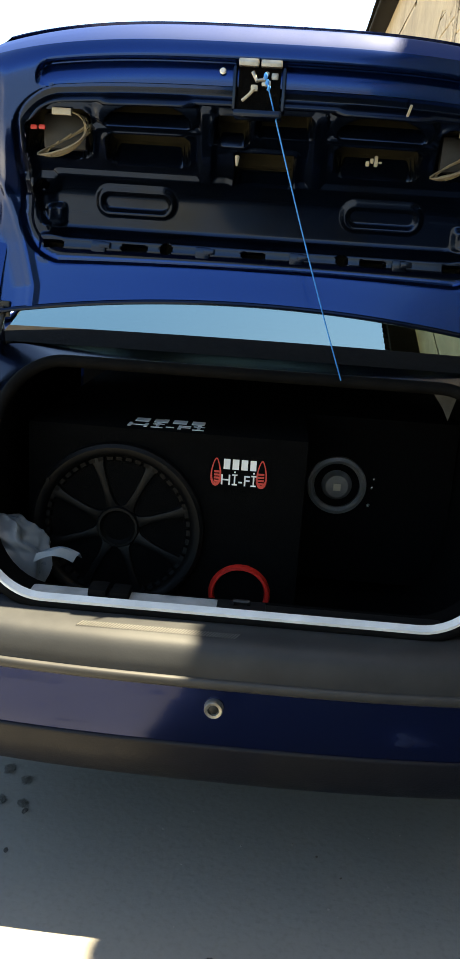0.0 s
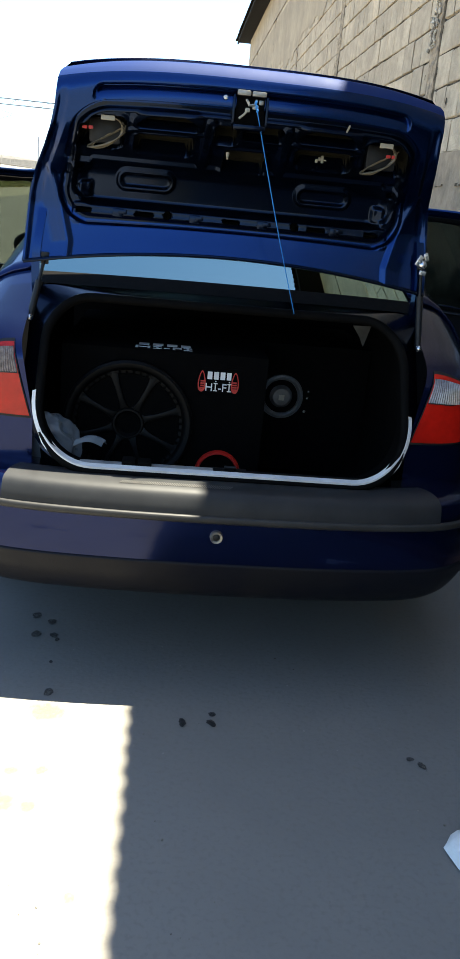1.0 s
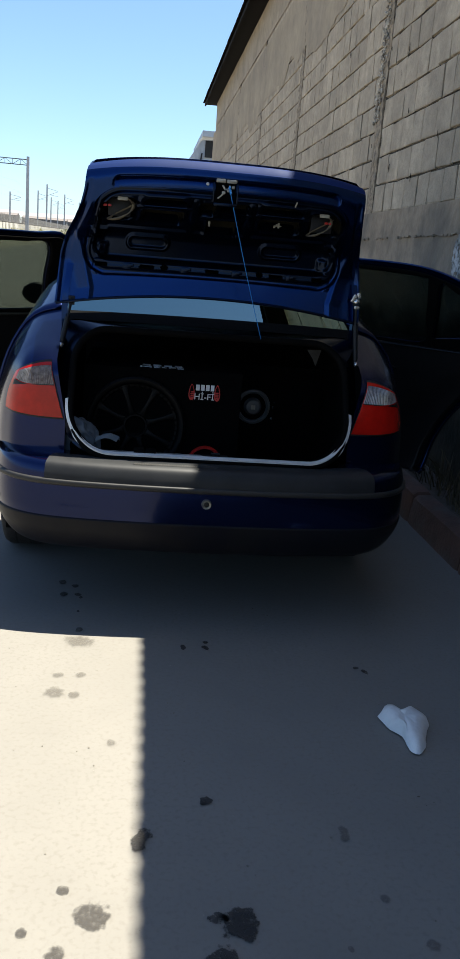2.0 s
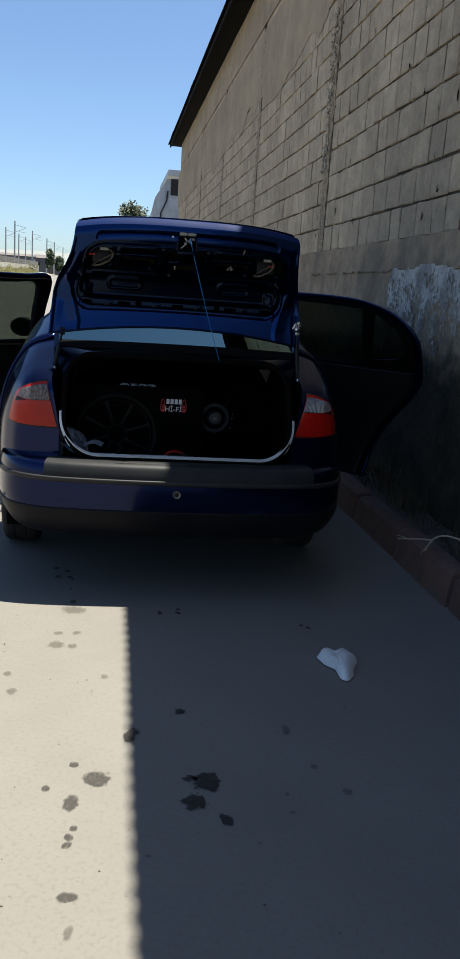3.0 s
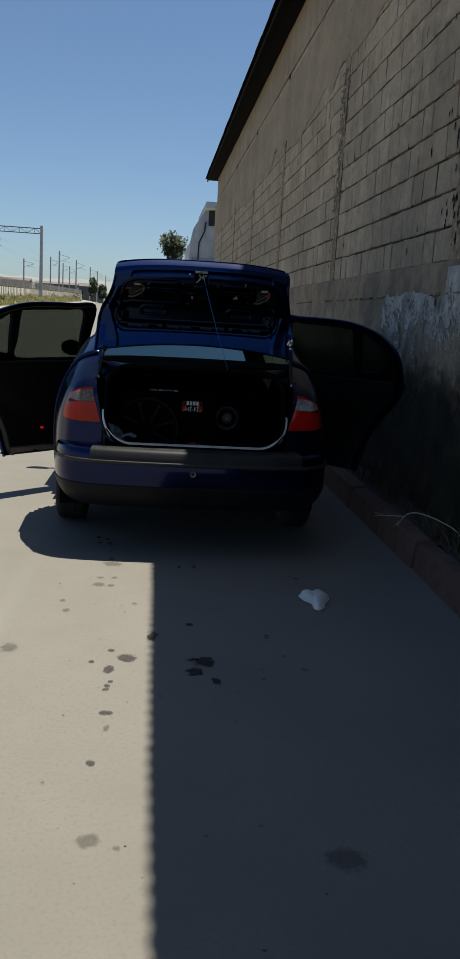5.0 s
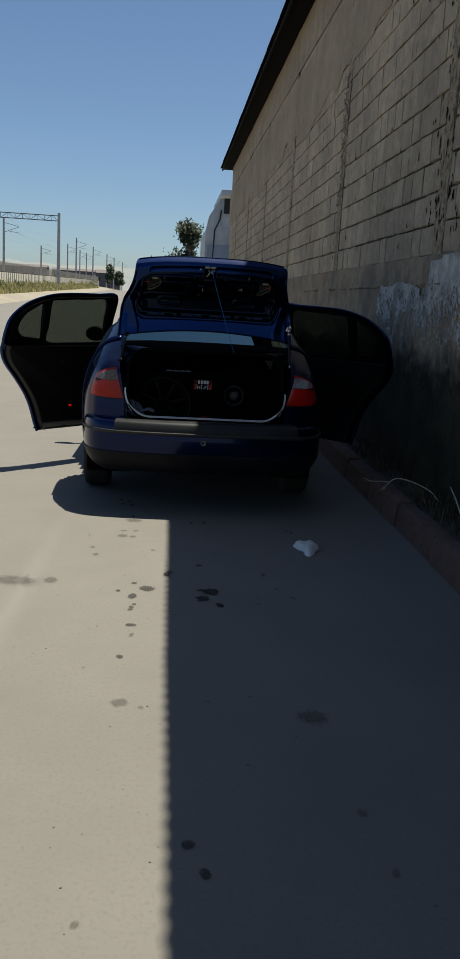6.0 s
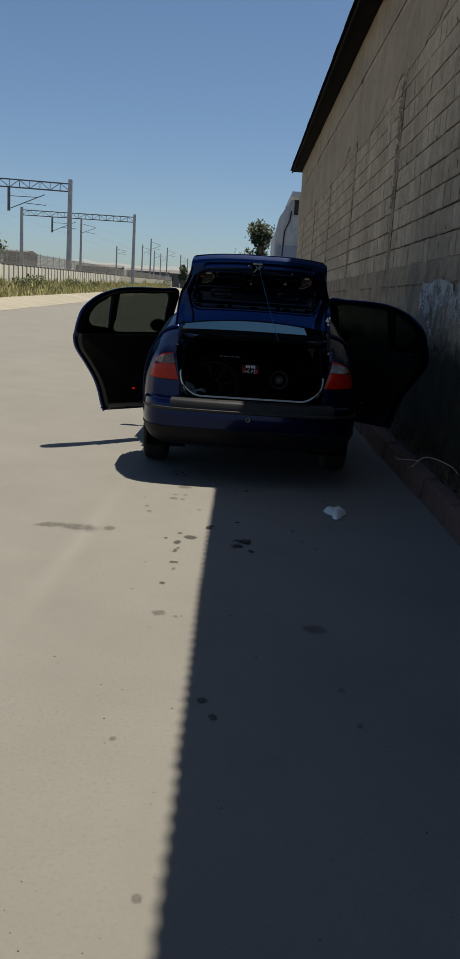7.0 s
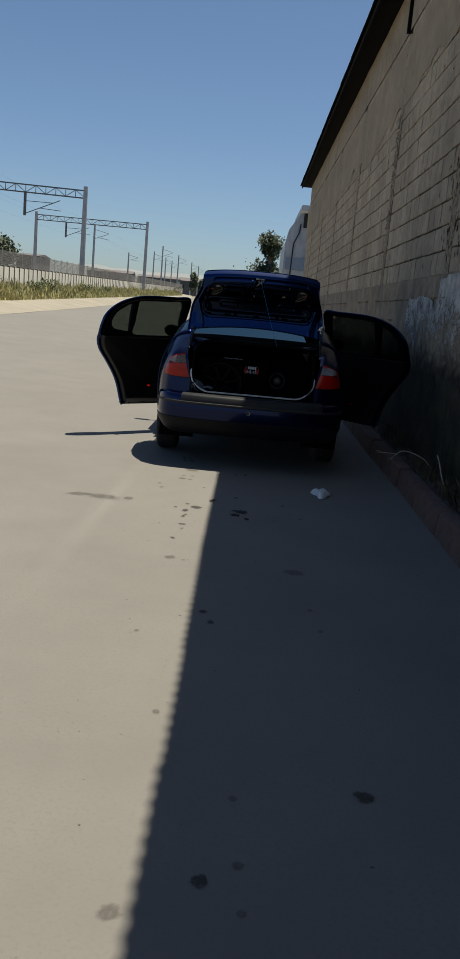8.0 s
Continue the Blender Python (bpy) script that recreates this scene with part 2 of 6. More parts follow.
LOWER_WALL = mat("damp_dark_base", (0.020, 0.020, 0.014), (0.050, 0.044, 0.030), 4, 0.95, bump=0.8, bump_scale=25, c3=(0.011, 0.015, 0.008), scale3=1.5, spec=0.12)
KERB = mat("red_brown_kerb", (0.115, 0.063, 0.047), (0.072, 0.044, 0.034), 9, 0.9, bump=0.5, bump_scale=60, obj_random=0.15,
           c3=(0.095, 0.083, 0.07), scale3=4)
SOIL = mat("dry_soil", (0.07, 0.055, 0.04), (0.04, 0.031, 0.024), 9, 0.95, bump=0.8, bump_scale=40)
# roof sheets and eave boards: their shade is put into these near-black colours
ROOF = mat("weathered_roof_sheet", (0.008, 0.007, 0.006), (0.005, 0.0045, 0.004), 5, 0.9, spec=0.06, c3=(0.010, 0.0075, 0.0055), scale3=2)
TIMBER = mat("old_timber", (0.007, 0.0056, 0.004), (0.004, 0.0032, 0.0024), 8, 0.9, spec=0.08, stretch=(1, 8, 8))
PAPER = mat("crumpled_white_paper", (0.62, 0.62, 0.60), (0.5, 0.5, 0.48), 12, 0.8, bump=0.3, bump_scale=60)
TWIG = mat("pale_dry_twig", (0.42, 0.36, 0.27), (0.3, 0.25, 0.18), 40, 0.85)
WEED = mat("dry_weed", (0.085, 0.068, 0.034), (0.036, 0.031, 0.015), 6, 0.9, island=0.35)
GRASS = mat("dry_verge_grass", (0.46, 0.41, 0.18), (0.22, 0.235, 0.085), 0.55, 0.85, island=0.35, c3=(0.44, 0.39, 0.21), scale3=1.7)
BUSH_LEAF = mat("olive_bush_leaf", (0.095, 0.115, 0.040), (0.05, 0.066, 0.024), 3, 0.75, island=0.4)
DIRT = mat("pale_verge_dirt", (0.26, 0.232, 0.176), (0.20, 0.178, 0.135), 0.6, 0.95, bump=0.3)
FENCE_CONC = mat("fence_concrete", (0.58, 0.55, 0.46), (0.47, 0.44, 0.37), 1.5, 0.9, obj_random=0.08)
FENCE_WIRE = mat("rusty_fence_wire", (0.13, 0.122, 0.108), (0.09, 0.084, 0.074), 3, 0.8)
FENCE_POST = mat("fence_post_concrete", (0.11, 0.10, 0.085), (0.08, 0.072, 0.06), 2, 0.9)
STEEL = mat("galvanised_steel", (0.36, 0.365, 0.37), (0.27, 0.28, 0.29), 2, 0.6, 0.0)
STEEL_DARK = mat("dark_lattice_steel", (0.10, 0.105, 0.11), (0.07, 0.073, 0.078), 2, 0.6)
CABLE = mat("cable", (0.12, 0.12, 0.12), None, 5, 0.6)
SHED = mat("white_corrugated_sheet", (0.42, 0.44, 0.46), (0.33, 0.35, 0.37), 1.2, 0.5, c3=(0.25, 0.27, 0.29), scale3=0.6)
SHED_BLUE = mat("blue_grey_sheet", (0.2, 0.25, 0.32), (0.17, 0.21, 0.27), 1.2, 0.5)
DARK = mat("dark_opening", (0.02, 0.02, 0.02), None, 3, 0.9)
LEAF = mat("tree_leaf", (0.040, 0.056, 0.022), (0.024, 0.036, 0.014), 1.5, 0.7, island=0.35)
BARK = mat("bark", (0.12, 0.095, 0.07), (0.07, 0.055, 0.04), 6, 0.95, bump=0.6, bump_scale=20)
# pale because the haze of distance is put into the hill colour
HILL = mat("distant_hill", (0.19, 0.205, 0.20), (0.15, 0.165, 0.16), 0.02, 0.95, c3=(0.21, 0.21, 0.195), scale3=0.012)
FAR_WALL = mat("distant_building", (0.10, 0.10, 0.10), (0.07, 0.07, 0.075), 0.2, 0.9)
FAR_ROOF = mat("distant_roof", (0.14, 0.12, 0.11), (0.10, 0.09, 0.085), 0.2, 0.9)
STAIN = stain_mat("oil_soaked_spot", (0.016, 0.014, 0.012), 0.95)
STAIN_MID = stain_mat("half_faded_oil_spot", (0.026, 0.022, 0.018), 0.68, 0.08, 0.48)
STAIN_PALE = stain_mat("faded_oil_spot", (0.05, 0.041, 0.031), 0.36, 0.12, 0.40)
TRACK = stain_mat("pale_wheel_track", (0.34, 0.322, 0.285), 0.40, 0.40, 0.12)
GRIT = mat("pale_brown_grit", (0.20, 0.18, 0.15), (0.09, 0.08, 0.065), 50, 0.95)
fray(LOWER_WALL, 0.74, 1.40, (2.2, 11.0), 0.5, 0.30)


# ---- mesh helpers ----
def link_mesh(name, bm, material, smooth=40):
    me = bpy.data.meshes.new(name)
    bm.normal_update()
    bm.to_mesh(me)
    bm.free()
    for m in (material if isinstance(material, (list, tuple)) else [material]):
        me.materials.append(m)
    if smooth:
        me.polygons.foreach_set("use_smooth", [True] * len(me.polygons))
        me.set_sharp_from_angle(angle=radians(smooth))
    return new(name, me)


def part(name, bm, material, parent=None, label="", smooth=40):
    """Links a bmesh as one mesh object under a thing or a part."""
    ob = link_mesh(name, bm, material, smooth)
    ob.parent = parent
    return tagged(ob, label)


def thing(name, label, category, place=(0, 0, 0), group="", kind=""):
    ob = new(name)
    ob.location = place
    ob.empty_display_size = 0.1
    return tagged(ob, label, category, group, kind)


def box(bm, x0, x1, y0, y1, z0, z1, bevel=0.0):
    vs = [bm.verts.new((x, y, z)) for x in (x0, x1) for y in (y0, y1) for z in (z0, z1)]
    fs = [bm.faces.new([vs[i] for i in f]) for f in ((0, 1, 3, 2), (4, 6, 7, 5), (0, 4, 5, 1), (2, 3, 7, 6), (0, 2, 6, 4), (1, 5, 7, 3))]
    if bevel:
        es = list({e for f in fs for e in f.edges})
        bmesh.ops.bevel(bm, geom=es, offset=bevel, segments=2, affect="EDGES", profile=0.7)
    return bm


def beam(bm, a, b, w, h=None):
    """A bar of a rectangular section from a to b."""
    a, b = Vector(a), Vector(b)
    d = (b - a).normalized()
    up = Vector((0, 0, 1)) if abs(d.z) < 0.95 else Vector((0, 1, 0))
    s = d.cross(up).normalized() * w / 2
    u = s.cross(d).normalized() * (h or w) / 2
    q = [[bm.verts.new(p + i * s + j * u) for i, j in ((-1, -1), (1, -1), (1, 1), (-1, 1))] for p in (a, b)]
    for i in range(4):
        bm.faces.new((q[0][i], q[0][(i + 1) % 4], q[1][(i + 1) % 4], q[1][i]))
    bm.faces.new(q[0][::-1])
    bm.faces.new(q[1])


def tube(bm, pts, r, seg=8, r_end=None, cap=True):
    """A round bar along a line of points."""
    pts = [Vector(p) for p in pts]
    rings = []
    for i, p in enumerate(pts):
        d = (pts[min(i + 1, len(pts) - 1)] - pts[max(i - 1, 0)]).normalized()
        up = Vector((0, 0, 1)) if abs(d.z) < 0.9 else Vector((0, 1, 0))
        s = d.cross(up).normalized()
        u = s.cross(d).normalized()
        k = i / max(1, len(pts) - 1)
        rr = r + ((r_end if r_end is not None else r) - r) * k
        rings.append([bm.verts.new(p + rr * (math.cos(a) * s + math.sin(a) * u)) for a in (math.tau * j / seg for j in range(seg))])
    for q0, q1 in zip(rings, rings[1:]):
        for j in range(seg):
            bm.faces.new((q0[j], q0[(j + 1) % seg], q1[(j + 1) % seg], q1[j]))
    if cap:
        bm.faces.new(rings[0][::-1])
        bm.faces.new(rings[-1])


def lathe(bm, profile, seg=40, m=None):
    """Turns (radius, height) points round the z axis; m places the result."""
    rings = [[bm.verts.new((r * math.cos(a), r * math.sin(a), h)) for a in (math.tau * j / seg for j in range(seg))] for r, h in profile]
    for q0, q1 in zip(rings, rings[1:]):
        for j in range(seg):
            bm.faces.new((q0[j], q0[(j + 1) % seg], q1[(j + 1) % seg], q1[j]))
    if m is not None:
        bmesh.ops.transform(bm, matrix=m, verts=[v for q in rings for v in q])
    return rings


def grid(bm, rows, closed=False, flip=False):
    """Quads between rows of points."""
    vs = [[bm.verts.new(p) for p in r] for r in rows]
    for r0, r1 in zip(vs, vs[1:]):
        n = len(r0)
        for j in range(n if closed else n - 1):
            q = (r0[j], r0[(j + 1) % n], r1[(j + 1) % n], r1[j])
            bm.faces.new(q[::-1] if flip else q)
    return vs


def curve_pts(keys, n):
    """n points along a smooth line through the keys."""
    k = np.array(keys, float)
    ext = np.vstack([2 * k[0] - k[1], k, 2 * k[-1] - k[-2]])
    out = []
    for t in np.linspace(0, len(k) - 1, n):
        i = min(int(t), len(k) - 2)
        f = t - i
        p0, p1, p2, p3 = ext[i:i + 4]
        out.append(0.5 * (2 * p1 + (p2 - p0) * f + (2 * p0 - 5 * p1 + 4 * p2 - p3) * f * f + (3 * p1 - p0 - 3 * p2 + p3) * f ** 3))
    return [tuple(float(c) for c in p) for p in out]


def rounded_rect(cx, cz, hw, zlo, zhi, rlo, rhi, n=10):
    """The outline of a rounded rectangle in x, z, anticlockwise from the low left."""
    pts = []
    for (px, pz, r, a0) in ((cx - hw + rlo, zlo + rlo, rlo, 180), (cx + hw - rlo, zlo + rlo, rlo, 270),
                            (cx + hw - rhi, zhi - rhi, rhi, 0), (cx - hw + rhi, zhi - rhi, rhi, 90)):
        for i in range(n + 1):
            a = radians(a0 + 90 * i / n)
            pts.append((px + r * math.cos(a), pz + r * math.sin(a)))
    return pts


def curve_mesh(splines, extrude, bevel=0.0):
    """Flat outlines (inner ones are holes) filled and given thickness; a mesh in x, y with z across."""
    cu = bpy.data.curves.new("outline", "CURVE")
    cu.dimensions, cu.fill_mode, cu.extrude, cu.bevel_depth, cu.bevel_resolution = "2D", "BOTH", extrude, bevel, 2
    for pts in splines:
        sp = cu.splines.new("POLY")
        sp.points.add(len(pts) - 1)
        for q, p in zip(sp.points, pts):
            q.co = (p[0], p[1], 0, 1)
        sp.use_cyclic_u = True
    ob = bpy.data.objects.new("outline", cu)
    scene.collection.objects.link(ob)
    me = bpy.data.meshes.new_from_object(ob.evaluated_get(bpy.context.evaluated_depsgraph_get()))
    bpy.data.objects.remove(ob)
    bpy.data.curves.remove(cu)
    bm = bmesh.new()
    bm.from_mesh(me)
    bpy.data.meshes.remove(me)
    return bm


def text_mesh(words, size, depth):
    cu = bpy.data.curves.new("words", "FONT")
    cu.body, cu.size, cu.extrude, cu.align_x, cu.align_y = words, size, depth, "CENTER", "CENTER"
    ob = bpy.data.objects.new("words", cu)
    scene.collection.objects.link(ob)
    me = bpy.data.meshes.new_from_object(ob.evaluated_get(bpy.context.evaluated_depsgraph_get()))
    bpy.data.objects.remove(ob)
    bpy.data.curves.remove(cu)
    bm = bmesh.new()
    bm.from_mesh(me)
    bpy.data.meshes.remove(me)
    return bm


def cut(ob, cutters):
    """Cuts other meshes out of ob for good, and removes them."""
    for c in cutters:
        md = ob.modifiers.new("cut", "BOOLEAN")
        md.operation, md.object, md.solver = "DIFFERENCE", c, "EXACT"
        me = bpy.data.meshes.new_from_object(ob.evaluated_get(bpy.context.evaluated_depsgraph_get()))
        ob.modifiers.clear()
        ob.data = me
        me.set_sharp_from_angle(angle=radians(40))
        bpy.data.objects.remove(c)


def rnd(a, b):
    return random.uniform(a, b)


# ---- ground ----
def ground_z(x, y):
    """The road is level by the car, and rises gently to the railway and into the distance."""
    side = 0.068 * max(0.0, min(-x - 1.5, 45.0))
    far = 0.013 * max(0.0, min(y - 32.0, 170.0))
    return side * min(1.0, max(0.0, (y + 10) / 40.0)) + far


def axis(a, fine0, fine1, b, step, grow=1.35):
    v = list(np.arange(fine0, fine1 + 1e-6, step))
    d = step
    lo, hi = fine0, fine1
    while lo > a:
        d *= grow
        lo = max(a, lo - d)
        v.insert(0, lo)
    d = step
    while hi < b:
        d *= grow
        hi = min(b, hi + d)
        v.append(hi)
    return [float(q) for q in v]


bm = bmesh.new()
xs, ys = axis(-900, -24, 6, 900, 1.0), axis(-250, -12, 60, 1600, 1.5)
grid(bm, [[(x, y, ground_z(x, y)) for x in xs] for y in ys])
tagged(link_mesh("ground", bm, CONCRETE), "pale worn concrete road surface, dusty, with oil spots", "road", kind="structure")

# verge of pale dirt between the road and the railway wall
def rail_x(y):
    return -13.2 - 0.0245 * (y - 36)


bm = bmesh.new()
grid(bm, [[(rail_x(y) + dx + 0.25 * noise.noise((y * 0.2, 0, 0)), y, ground_z(rail_x(y) + dx, y) + h) for dx, h in ((3.8, 0.006), (2.1, 0.11), (1.7, 0.15), (0.4, 0.18), (-0.6, 0.18))]
          for y in np.arange(18, 330, 2.0)])
tagged(link_mesh("verge", bm, DIRT), "pale dry dirt verge along the road", "verge", kind="structure")

# ---- block wall of the building ----
WALL_X, WALL_Y0, WALL_Y1, WALL_TOP, PLINTH_Z = 1.742, -11.0, 24.4, 5.92, 1.91
wall = thing("wall_east", "long unplastered cement block wall with dark open joints, in shade", "wall", kind="structure")
bm = bmesh.new()
box(bm, WALL_X + 0.012, WALL_X + 0.25, WALL_Y0, WALL_Y1, PLINTH_Z, 5.28)
part("core", bm, MORTAR, wall, smooth=0)
bm = bmesh.new()
rows = []
for y in np.arange(WALL_Y0, WALL_Y1 + 0.01, 0.2):
    rows.append([(WALL_X - 0.03 + 0.012 * noise.noise((float(y) * 0.9, z * 1.3, 0)), float(y), z) for z in np.linspace(0.62, PLINTH_Z, 9)]
                + [(WALL_X + 0.2, float(y), PLINTH_Z)])
grid(bm, rows, flip=True)
for z in (1.69, 1.45):
    for k in range(60):
        y = WALL_Y0 + k * 0.6
        if rnd(0, 1) < 0.75 and y < WALL_Y1 - 0.6:
            y0, y1 = y, y + rnd(0.2, 0.58)
            for q in np.arange(y0, y1, 0.045):
                box(bm, WALL_X - 0.038 - rnd(0, .012), WALL_X - 0.02, float(q), float(q) + rnd(0.03, 0.06), z - rnd(.003, .010) + rnd(-.006, .006), z + rnd(.002, .010))
part("plinth", bm, PLINTH, wall, "stained cast concrete plinth")
# mottled dark sheet over the lower wall, thinning out upwards
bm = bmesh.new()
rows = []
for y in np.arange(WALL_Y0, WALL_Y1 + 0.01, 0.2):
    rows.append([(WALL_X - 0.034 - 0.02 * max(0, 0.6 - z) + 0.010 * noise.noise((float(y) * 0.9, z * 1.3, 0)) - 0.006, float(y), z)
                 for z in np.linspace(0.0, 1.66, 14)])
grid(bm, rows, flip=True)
part("damp_base", bm, LOWER_WALL, wall, "dark mottled lower wall")
# flaking white paint on the plinth
bm = bmesh.new()
ny, nz = 330, 82
pv = {}
for i in range(ny):
    for j in range(nz):
        y, z = -3.6 + i * 0.0185, 0.72 + j * 0.0145
        edge = min((2.36 + .10 * noise.noise((z * 6, 2, 2)) - y) / 0.06, (1.70 + 0.19 * (y < 0.86) + 0.02 * noise.noise((y * 9, 1, 1)) - z) / 0.03, (z - 0.86 - 0.2 * noise.noise((y * 1.3, 4, 1))) / 0.4, 1)
        gap = max(0.0, 1 - abs(y - 1.02) / 0.30)
        v = noise.fractal((y * 2.2, z * 2.4, 5), 0.9, 2.1, 5) * 0.45 + 0.46 * edge - 0.55 * gap
        if v > -0.16:
            pv[i, j] = bm.verts.new((WALL_X - 0.0445 + 0.010 * noise.noise((y * 0.9, z * 1.3, 0)) - 0.003 * noise.noise((y * 9, z * 9, 2)), y, z))
for (i, j), v in list(pv.items()):
    q = [pv.get(k) for k in ((i, j), (i, j + 1), (i + 1, j + 1), (i + 1, j))]
    if all(q):
        bm.faces.new(q)
bmesh.ops.delete(bm, geom=[v for v in bm.verts if not v.link_faces], context="VERTS")
FLAKE = fray(mat("flaking_white_paint", (0.50, 0.475, 0.435), (0.27, 0.25, 0.22), 7, 0.85, bump=0.7, bump_scale=45, c3=(0.13, 0.127, 0.12), scale3=4), 2.3, 0.62, (6.0, 30.0), 0.485, 0.14)
part("paint_patch", bm, FLAKE, wall, "flaking patch of white paint")
# ring beam under the roof
bm = bmesh.new()
grid(bm, [[(WALL_X - 0.020 + 0.008 * noise.noise((float(y), z * 2, 8)), float(y), z) for z in np.linspace(5.222, WALL_TOP, 6)] for y in np.arange(WALL_Y0, WALL_Y1 + 0.01, 0.4)], flip=True)
part("ring_beam", bm, PLASTER, wall, "rough plastered beam under the eave")
bm = bmesh.new()
box(bm, WALL_X + 0.02, 14.0, WALL_Y1 - 0.22, WALL_Y1 - 0.004, 0, WALL_TOP)
part("gable", bm, PLASTER, wall, smooth=0)
# concrete tie columns with rough aggregate
PATCHED = mat("smeared_plaster", (0.37, 0.288, 0.182), (0.29, 0.226, 0.146), 2.2, 0.93, bump=0.4, bump_scale=30, c3=(0.25, 0.195, 0.13), scale3=0.9, mottle=((0.7, 0.86, 1.08), (7.0, 0.92, 1.05)))
bm = bmesh.new()
pv = {}
for i in range(620):
    y = -6.0 + i * 0.05
    low = 4.35 + 0.30 * noise.noise((y * 0.45, 1, 3)) + 0.16 * noise.noise((y * 1.7, 5, 3)) + 0.05 * noise.noise((y * 8, 2, 3)) - 0.25 * max(0.0, min(1.0, (y - 1) / 8))
    for j in range(21):
        z = max(low, 3.9 + j * 0.065)
        if z < 5.2:
            pv[i, j] = bm.verts.new((WALL_X - 0.0125 - 0.0015 * noise.noise((y * 5, z * 5, 2)) - 0.003 * min(1, (z - low) * 4), y, z))
for (i, j), v in list(pv.items()):
    q = [pv.get(k) for k in ((i, j), (i, j + 1), (i + 1, j + 1), (i + 1, j))]
    if all(q) and (q[0].co - q[1].co).length > 1e-4 and (q[3].co - q[2].co).length > 1e-4:
        bm.faces.new(q)
bmesh.ops.delete(bm, geom=[v for v in bm.verts if not v.link_faces], context="VERTS")
part("upper_plaster", bm, PATCHED, wall, "plaster smeared over the upper blocks")
COLUMNS = [-7.5, -3.35, 0.83, 4.8, 9.2, 13.35, 17.5, 21.6]
for cy in COLUMNS:
    bm = bmesh.new()
    rows = []
    for z in np.arange(PLINTH_Z + 0.003, 5.2, 0.05):
        z = float(z)
        w = 0.10 + 0.03 * noise.noise((cy, z * 3, 1))
        d = [0.022 * noise.noise((cy * 3 + k, z * 14, 2)) for k in range(6)]
        rows.append([(WALL_X + 0.01, cy + w, z)] + [(WALL_X - 0.006 - abs(d[k]), cy + w * (1 - 0.4 * k), z) for k in range(6)] + [(WALL_X + 0.01, cy - w, z)])
    grid(bm, rows)
    part("tie_column", bm, COLUMN, wall, "rough concrete tie column with bare aggregate", smooth=0)

# ---- roof with its corrugated overhang ----
EAVE_X, EAVE_Z = 1.325, 5.99
roof = thing("roof", "weathered corrugated roof sheets over the wall, coloured dark for shade", "roof", kind="structure")
bm = bmesh.new()
ny = int((WALL_Y1 + 0.45 - WALL_Y0) / 0.0127)
rows = []
for i in range(ny + 1):
    y = WALL_Y0 + i * 0.0127
    w = 0.0175 * math.sin(math.tau * y / 0.088)
    jit = 0.012 * noise.noise((math.floor(y / 0.9) * 1.7, 0, 0))
    rows.append([(EAVE_X + jit - 0.013 * math.exp(-((y + 1.5) / 1.2) ** 2), y, EAVE_Z + w), (4.0, y, EAVE_Z + 0.18 + w)])
grid(bm, rows, flip=True)
for (x0, z0), (x1, z1) in (((4.0, 0.18), (8.0, 0.55)), ((8.0, 0.55), (14.0, -0.1))):
    q = [bm.verts.new(p) for p in ((x0, WALL_Y0, EAVE_Z + z0), (x1, WALL_Y0, EAVE_Z + z1), (x1, WALL_Y1 + 0.45, EAVE_Z + z1), (x0, WALL_Y1 + 0.45, EAVE_Z + z0))]
    bm.faces.new(q)
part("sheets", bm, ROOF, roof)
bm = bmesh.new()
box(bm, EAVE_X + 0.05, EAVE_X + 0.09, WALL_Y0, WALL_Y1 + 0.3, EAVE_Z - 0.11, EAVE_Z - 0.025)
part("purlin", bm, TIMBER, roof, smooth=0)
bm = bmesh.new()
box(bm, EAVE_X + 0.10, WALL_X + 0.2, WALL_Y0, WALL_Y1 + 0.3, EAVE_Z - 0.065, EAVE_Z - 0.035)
part("soffit", bm, TIMBER, roof, "boarded eave underside, its shade in the colour", smooth=0)
for ry in (4.85,):
    bm = bmesh.new()
    beam(bm, (WALL_X - 0.035, ry, EAVE_Z - 0.07), (WALL_X - 0.035, ry, 5.2), 0.06, 0.06)
    beam(bm, (EAVE_X + 0.12, ry, EAVE_Z - 0.09), (WALL_X - 0.01, ry, EAVE_Z - 0.09), 0.05, 0.06)
    part("bracket", bm, TIMBER, roof, smooth=0)

# building volume behind the wall, so that it stands as a closed house
bm = bmesh.new()
box(bm, 13.8, 14.0, WALL_Y0, WALL_Y1 - 0.23, 0, WALL_TOP - 0.1)
box(bm, WALL_X + 0.26, 13.79, WALL_Y0, WALL_Y0 + 0.2, 0, WALL_TOP - 0.03)
part("far_side", bm, PLASTER, wall, smooth=0)

# ---- kerb and planted strip ----
KERB_X = 1.35
kerb = thing("kerb", "worn red-brown concrete kerb along the wall", "kerb", kind="structure")
bm = bmesh.new()
L0 = 0.80
prof = [(0.0, -0.05), (0.012, 0.10), (0.022, 0.165), (0.045, 0.183), (0.125, 0.186), (0.14, 0.17), (0.14, -0.05)]
r = []
